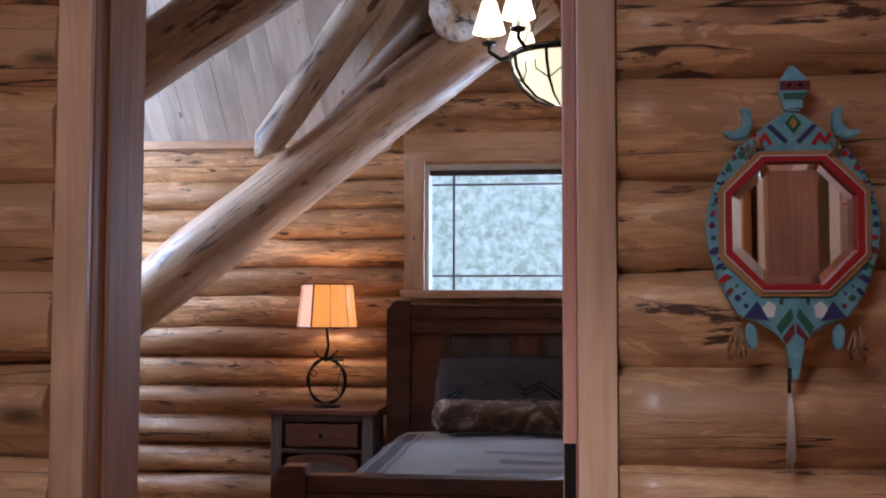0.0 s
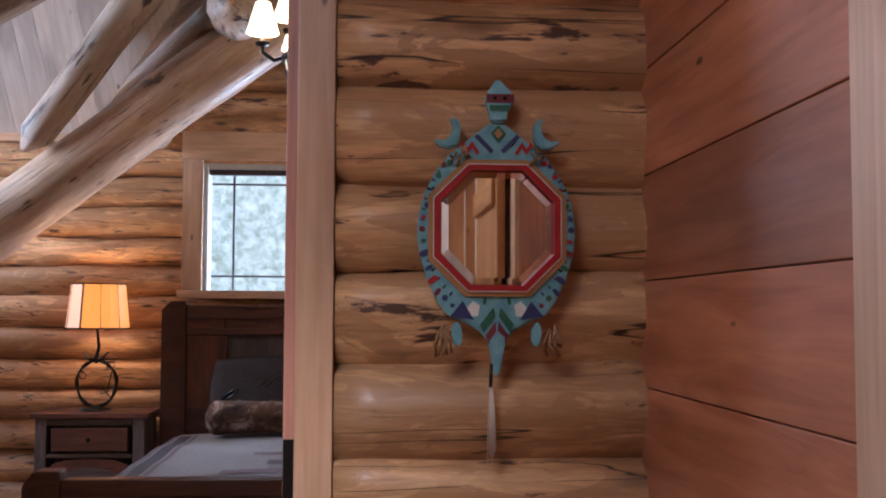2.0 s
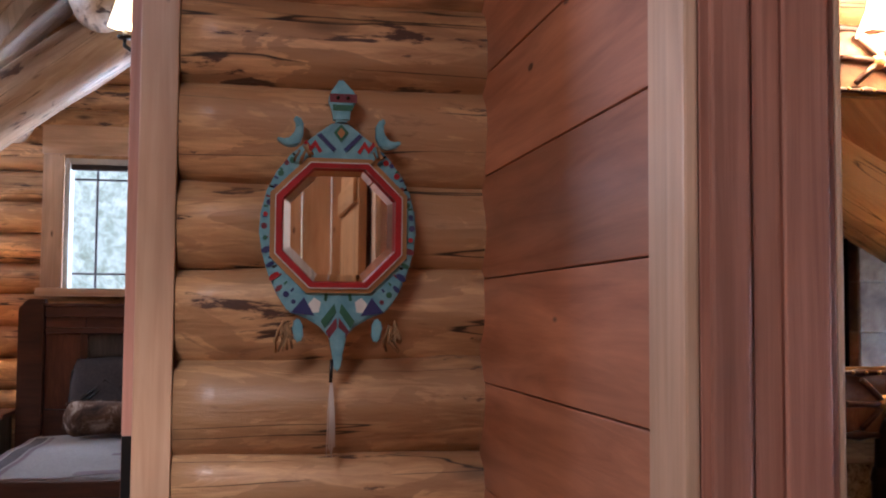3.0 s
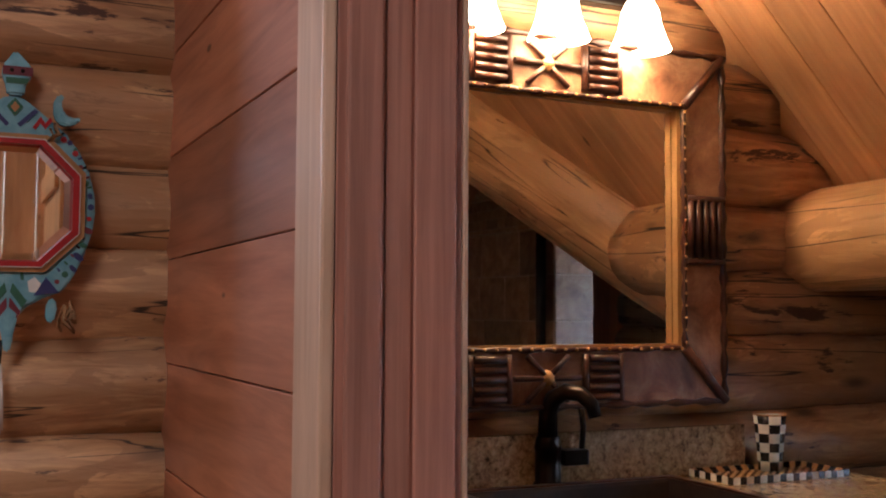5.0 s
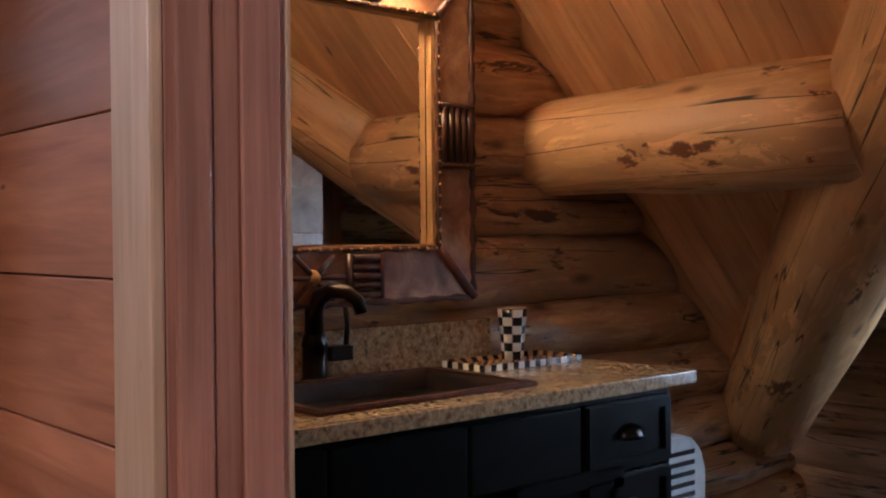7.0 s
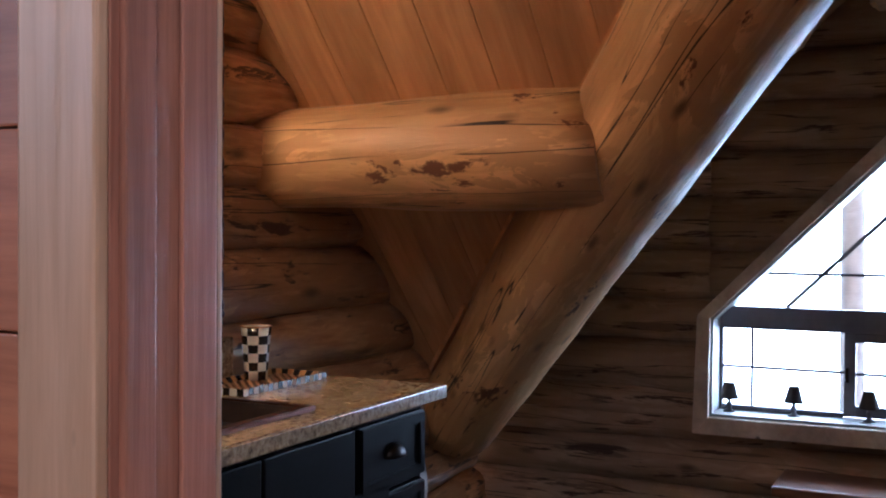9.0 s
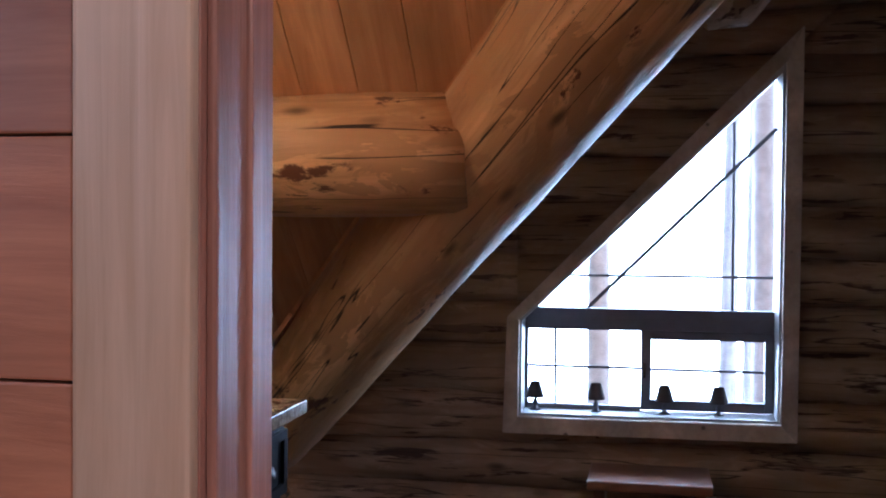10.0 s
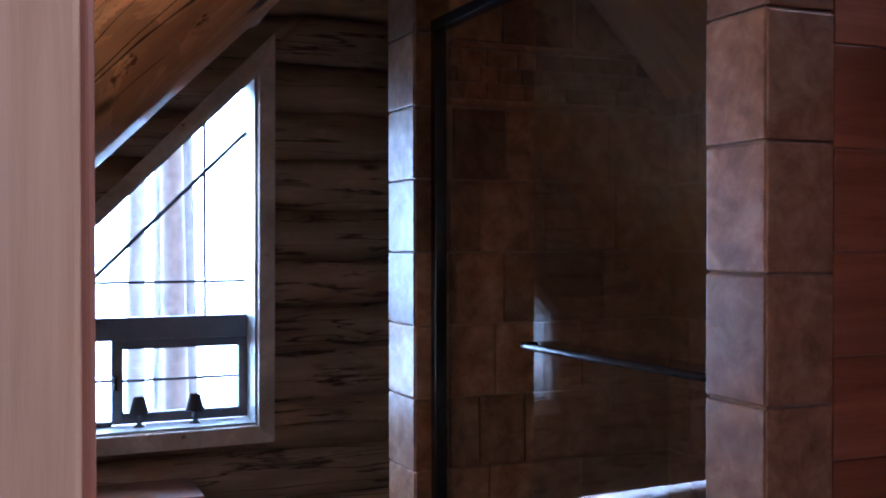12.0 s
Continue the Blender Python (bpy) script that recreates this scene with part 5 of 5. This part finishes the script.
checker_cup(2.428, -0.085, 0.9075)
tray = thing("tray", "black and white checked enamel tray on the worktop", "tray", at=(2.39, -0.12, 0.9))
bm = bmesh.new()
TX0, TX1, TY0, TY1 = 2.17, 2.575, -0.235, -0.05
nx, ny = 26, 12
for i in range(nx):
    for j in range(ny):
        x0, x1 = TX0 + 0.011 + (TX1 - TX0 - 0.022) * i / nx, TX0 + 0.011 + (TX1 - TX0 - 0.022) * (i + 1) / nx
        y0, y1 = TY0 + 0.011 + (TY1 - TY0 - 0.022) * j / ny, TY0 + 0.011 + (TY1 - TY0 - 0.022) * (j + 1) / ny
        f = bm.faces.new([bm.verts.new(p) for p in ((x0, y0, 0.907), (x1, y0, 0.907), (x1, y1, 0.907), (x0, y1, 0.907))])
        f.material_index = 1 if (i + j) % 2 else 2
corner = [(TX0, TY0), (TX1, TY0), (TX1, TY1), (TX0, TY1)]
inn = [(TX0 + 0.011, TY0 + 0.011), (TX1 - 0.011, TY0 + 0.011), (TX1 - 0.011, TY1 - 0.011), (TX0 + 0.011, TY1 - 0.011)]
for k in range(4):
    a, b, c, d = Vector((*corner[k], 0.921)), Vector((*corner[(k + 1) % 4], 0.921)), Vector((*inn[(k + 1) % 4], 0.907)), Vector((*inn[k], 0.907))
    n = 18 if k % 2 == 0 else 8
    for i in range(n):
        f = bm.faces.new([bm.verts.new(p) for p in (a.lerp(b, i / n), a.lerp(b, (i + 1) / n), d.lerp(c, (i + 1) / n), d.lerp(c, i / n))])
        f.material_index = 1 + i % 2
        f = bm.faces.new([bm.verts.new(p) for p in (a.lerp(b, i / n), a.lerp(b, (i + 1) / n), a.lerp(b, (i + 1) / n) + Vector((0, 0, -0.0195)), a.lerp(b, i / n) + Vector((0, 0, -0.0195)))])
        f.material_index = i % 2
link("pan", bm, [WHITE, BLACK, OCHRE], tray)

# vanity mirror of bark panels and twigs
vm = thing("vanity_mirror", "rustic wall mirror framed with bark panels and twigs", "mirror", at=(1.71, -0.03, 1.6))
OX0, OX1, OZ0, OZ1 = 1.135, 2.287, 1.105, 2.079
IX0, IX1, IZ0, IZ1 = 1.27, 2.15, 1.253, 1.929
YF = -0.058
oc = [(OX0, OZ0), (OX1, OZ0), (OX1, OZ1), (OX0, OZ1)]
ic = [(IX0, IZ0), (IX1, IZ0), (IX1, IZ1), (IX0, IZ1)]
for k in range(4):
    j = (k + 1) % 4
    slab("frame_panel", [oc[k], oc[j], ic[j], ic[k]], YF, 0.01, "xz", HIDE, vm, bevel=0.002)
    tube("mitre_twig", [(oc[k][0], YF - 0.008, oc[k][1]), (ic[k][0], YF - 0.008, ic[k][1])], 0.014, TWIG, vm, 8)
    for ring_, rr, n in ((oc, 0.0115, 34), (ic, 0.0095, 28)):
        a, b = Vector((ring_[k][0], YF - 0.004, ring_[k][1])), Vector((ring_[j][0], YF - 0.004, ring_[j][1]))
        tube("edge_twig", [a.lerp(b, i / n) for i in range(n + 1)], lambda u, r=rr, m=n: r * (0.8 + 0.35 * math.sin(u * m * 2.2)), TWIG, vm, 7)
    n = 26 if k % 2 == 0 else 20
    for i in range(n):
        p = Vector((ic[k][0], YF - 0.014, ic[k][1])).lerp(Vector((ic[j][0], YF - 0.014, ic[j][1])), (i + 0.5) / n)
        lathe("stud", [(0.0048, 0), (0.004, 0.003), (0.001, 0.005)], GILT, vm, p, 8, tilt=Matrix.Rotation(radians(90), 4, "X"))
slab("gilt_slip", ic, YF + 0.004, -0.03, "xz", GILT, vm, [[(IX0 + 0.016, IZ0 + 0.012), (IX1 - 0.016, IZ0 + 0.012), (IX1 - 0.016, IZ1 - 0.012), (IX0 + 0.016, IZ1 - 0.012)]])
# the glass sits about a degree askew in its rebate
bm = bmesh.new()
add_box(bm, IX0 + 0.014 - 1.71, IX1 - 0.014 - 1.71, -0.003, 0.003, IZ0 + 0.01 - 1.591, IZ1 - 0.01 - 1.591)
link("mirror_glass", bm, SILVER, vm, m=pose(1.71, -0.037, 1.591, 0, 0, 1.6))
for zc in ((OZ0 + IZ0) / 2, (OZ1 + IZ1) / 2):
    for a in (0.0, 0.9, 2.24, 3.14, 4.04, 5.38):
        tube("star_twig", [(1.71 + r * math.cos(a), YF - 0.010, zc + 0.62 * r * math.sin(a) + 0.015 * math.sin(9 * r) * math.sin(a)) for r in (0.012, 0.05, 0.10)], 0.008, TWIG, vm, 6)
    lathe("star_centre", [(0.022, 0), (0.018, 0.012), (0.002, 0.018)], GILT, vm, (1.71, YF - 0.004, zc), 14, tilt=Matrix.Rotation(radians(90), 4, "X"))
    for xc in (1.54, 1.88):
        for dx in (-0.055, 0.055):
            tube("post_twig", [(xc + dx, YF - 0.008, zc - 0.062), (xc + dx, YF - 0.008, zc + 0.062)], 0.010, TWIG, vm, 7)
        for i in range(5):
            z = zc - 0.05 + 0.025 * i
            tube("rung_twig", [(xc - 0.045, YF - 0.010, z), (xc + 0.045, YF - 0.010, z)], 0.0105, TWIG, vm, 7)
for xc in (1.204, 2.219):
    for i in range(5):
        x = xc - 0.05 + 0.025 * i
        tube("rung_twig", [(x, YF - 0.010, 1.50), (x, YF - 0.010, 1.665)], 0.0105, TWIG, vm, 7)
    for z in (1.495, 1.67):
        tube("post_twig", [(xc - 0.065, YF - 0.012, z), (xc + 0.065, YF - 0.012, z)], 0.009, TWIG, vm, 7)

vlight = thing("vanity_light", "three-light iron wall fixture with glowing frosted bell shades", "wall lamp", at=(1.71, -0.06, 2.2))
box("back_plate", 1.40, 2.02, -0.03, 0.02, 2.20, 2.25, IRON, vlight, 0.006)
for x in (1.457, 1.706, 1.960):
    tube("arm", [(x, -0.03, 2.225), (x, -0.09, 2.245), (x, -0.13, 2.225), (x, -0.13, 2.195)], 0.009, IRON, vlight, 8)
    lathe("shade", [(0.082, 0), (0.074, 0.018), (0.058, 0.06), (0.050, 0.105), (0.034, 0.135), (0.018, 0.145)], FROST, vlight, (x, -0.13, 2.052), 24, "glowing frosted bell shade")
    bulb("vanity_bulb", (x, -0.13, 2.11), 2.6, (1.0, 0.64, 0.32), 0.03)
bulb("bedside_bulb", (lx, ly, 1.42), 7.5, WARM, 0.04)
for c, s in ((-1, 0), (0.4, -0.8), (0.6, 0.8)):
    bulb("chandelier_bulb", (hx + 0.38 * c, hy + 0.38 * s, 2.82), 3.0, WARM, 0.03)

heater = thing("space_heater", "white enamel heater with slotted rounded top", "heater", at=(2.99, -0.2, 0.014))
slab("body", [(2.87, 0.0145), (3.13, 0.0145), (3.13, 0.50), (3.11, 0.565), (3.06, 0.61), (2.99, 0.63), (2.87, 0.632)], -0.30, -0.12, "xz", HEATER, heater, bevel=0.012)
for i in range(5):
    box("slot", 2.905 + 0.002 * i, 3.06, -0.3015, -0.3005, 0.42 + 0.035 * i, 0.436 + 0.035 * i, BLACK, heater, 0.0)

bench = thing("bench", "low wooden bench with glossy thick top under the window", "bench", at=(4.1, -1.52, 0))
box("top", 3.965, 4.30, -1.79, -1.31, 0.36, 0.40, BENCHWOOD, bench, 0.008)
for y0 in (-1.765, -1.38):
    box("leg", 4.0, 4.26, y0, y0 + 0.045, 0, 0.359, BENCHWOOD, bench, 0.006)
box("stretcher", 4.10, 4.15, -1.719, -1.381, 0.16, 0.22, BENCHWOOD, bench, 0.005)


def mini_lamp(x, y, z):
    t = thing("candle_lamp", "tiny dark metal lamp with pleated cloth shade", "lamp", "little lamps on the sill", at=(x, y, z))
    lathe("base", [(0.002, 0), (0.026, 0.0), (0.026, 0.008), (0.012, 0.016), (0.008, 0.03), (0.014, 0.038), (0.007, 0.05), (0.006, 0.07)], SASH, t, (x, y, z), 16)
    lathe("shade", [(0.040, 0.060), (0.036, 0.075), (0.022, 0.128)], SHADECLOTH, t, (x, y, z), 20)
    return t


first = mini_lamp(4.43, -1.06, 0.5855)
for y in (-1.322, -1.612, -1.836):
    copy_thing(first, Matrix.Translation((4.43, y, 0.5855)))

# ---- shower ----
TH = 0.248
GLZ = -2.455
FRONT = -2.37
sh = thing("shower_wall", "brown travertine tiled shower walls with sandy grout", "tiled wall", kind="structure")


def tile_run(x0, x1, y0, y1, z0, z1, axis, face, widths, joint=0.006, thick=0.012, seed=1, rough=TILE):
    """Tiles on the plane of an axis ('x' or 'y'): face is the plane's place, its sign side the way that it looks."""
    rnd = random.Random(seed)
    at, side = face
    a0, a1 = (y0, y1) if axis == "x" else (x0, x1)
    z, row = z0, 0
    while z < z1 - 0.02:
        a = a0 - (rnd.random() * 0.2 if widths[1] < 0.5 and widths[0] != widths[1] else 0)
        while a < a1 - 0.01:
            w = rnd.uniform(*widths)
            p, q = max(a, a0) + joint / 2, min(a + w, a1) - joint / 2
            if q - p > 0.015:
                j = rnd.uniform(0, 0.002)
                lo, hi = sorted((at, at + side * (thick + j)))
                if axis == "x":
                    box("tile", lo, hi, p, q, z + joint / 2, min(z + TH, z1) - joint / 2, rough, sh, 0.004)
                else:
                    box("tile", p, q, lo, hi, z + joint / 2, min(z + TH, z1) - joint / 2, rough, sh, 0.004)
            a += w
        z += TH
        row += 1


LX0, LX1, RX0, RX1 = 3.317, 3.50, 1.561, 1.742
Z0 = 1.309 - 5 * TH
for nm, a in (("partition_end", (LX0 + 0.012, LX1 + 0.07, -3.40, FRONT - 0.014)), ("partition_near", (RX0 + 0.014, RX1, -3.40, FRONT - 0.014)), ("shower_back", (1.0, LX1 + 0.07, -3.50, -3.405))):
    box(nm, *a, 0, 2.36, GROUT, sh, 0.0)
tile_run(LX0 + 0.004, LX1 + 0.07, 0, 0, Z0, 2.35, "y", (FRONT - 0.014, 1), (0.5, 0.5), seed=2)
tile_run(0, 0, -2.50, FRONT - 0.004, Z0, 2.35, "x", (LX0 + 0.012, -1), (0.5, 0.5), seed=5)
tile_run(0, 0, -3.40, -2.50, Z0, 1.812, "x", (LX0 + 0.012, -1), (0.16, 0.42), seed=3)
tile_run(0, 0, -3.40, -2.50, 2.034, 2.35, "x", (LX0 + 0.012, -1), (0.2, 0.42), seed=4)
rnd = random.Random(8)
for z in (1.838, 1.894, 1.950):
    y = -3.40
    while y < -2.51:
        w = rnd.uniform(0.07, 0.15)
        box("tile", LX0, LX0 + 0.0115, y + 0.002, min(y + w, -2.50) - 0.002, z + 0.002, z + 0.056, TILE, sh, 0.003)
        y += w
for z in (1.813, 2.010):
    box("liner_tile", LX0 - 0.010, LX0 + 0.0115, -3.40, -2.50, z, z + 0.022, TILE, sh, 0.006)
tile_run(RX1, LX0, 0, 0, Z0, 2.35, "y", (-3.405, 1), (0.2, 0.42), seed=6)
ZR = 1.291 - 5 * TH
tile_run(RX0 + 0.002, RX1, 0, 0, ZR, 2.35, "y", (FRONT - 0.014, 1), (0.5, 0.5), seed=7)
tile_run(0, 0, FRONT - 0.166, FRONT - 0.003, ZR, 2.35, "x", (RX0 + 0.014, -1), (0.5, 0.5), seed=8)
board_wall("wall_bath_board", RX0 + 0.006, -4.9, FRONT - 0.169, 0.0, 3.6, -1, FIR, [0.13 + 0.2 * i for i in range(18)], 0.03, "dark red fir boards beside the shower")
curb = box("shower_curb", RX1, LX0, -2.52, -2.40, 0, 0.10, TILE, None, 0.006)
tagged(curb, "travertine shower curb", "curb", kind="structure")

sd = thing("shower_enclosure", "frameless glass shower doors with black metal frame and towel bar", "shower door", at=(2.0, GLZ, 0.1))
box("post", 3.262, 3.302, GLZ - 0.012, GLZ + 0.03, 0.10, 2.05, BLACK, sd, 0.004)
box("header", RX1 + 0.002, 3.304, GLZ - 0.012, GLZ + 0.03, 2.052, 2.09, BLACK, sd, 0.005)
# the glass leaf stands a little ajar on its hinges
HINGE = Matrix.Translation((RX1 + 0.006, GLZ, 0)) @ Matrix.Rotation(radians(4.0), 4, "Z")
bm = bmesh.new()
add_box(bm, 0.0, 0.77, -0.004, 0.004, 0.11, 2.045)
g = link("glass_panel", bm, SHOWER, sd, m=HINGE)
g.visible_shadow = False
bar = [HINGE @ Vector(p) for p in ((0.755, 0.005, 1.073), (0.755, 0.045, 1.073), (0.73, 0.052, 1.073), (0.04, 0.052, 1.073), (0.015, 0.045, 1.073), (0.015, 0.005, 1.073))]
tube("towel_bar", bar, 0.0095, BLACK, sd, 8)
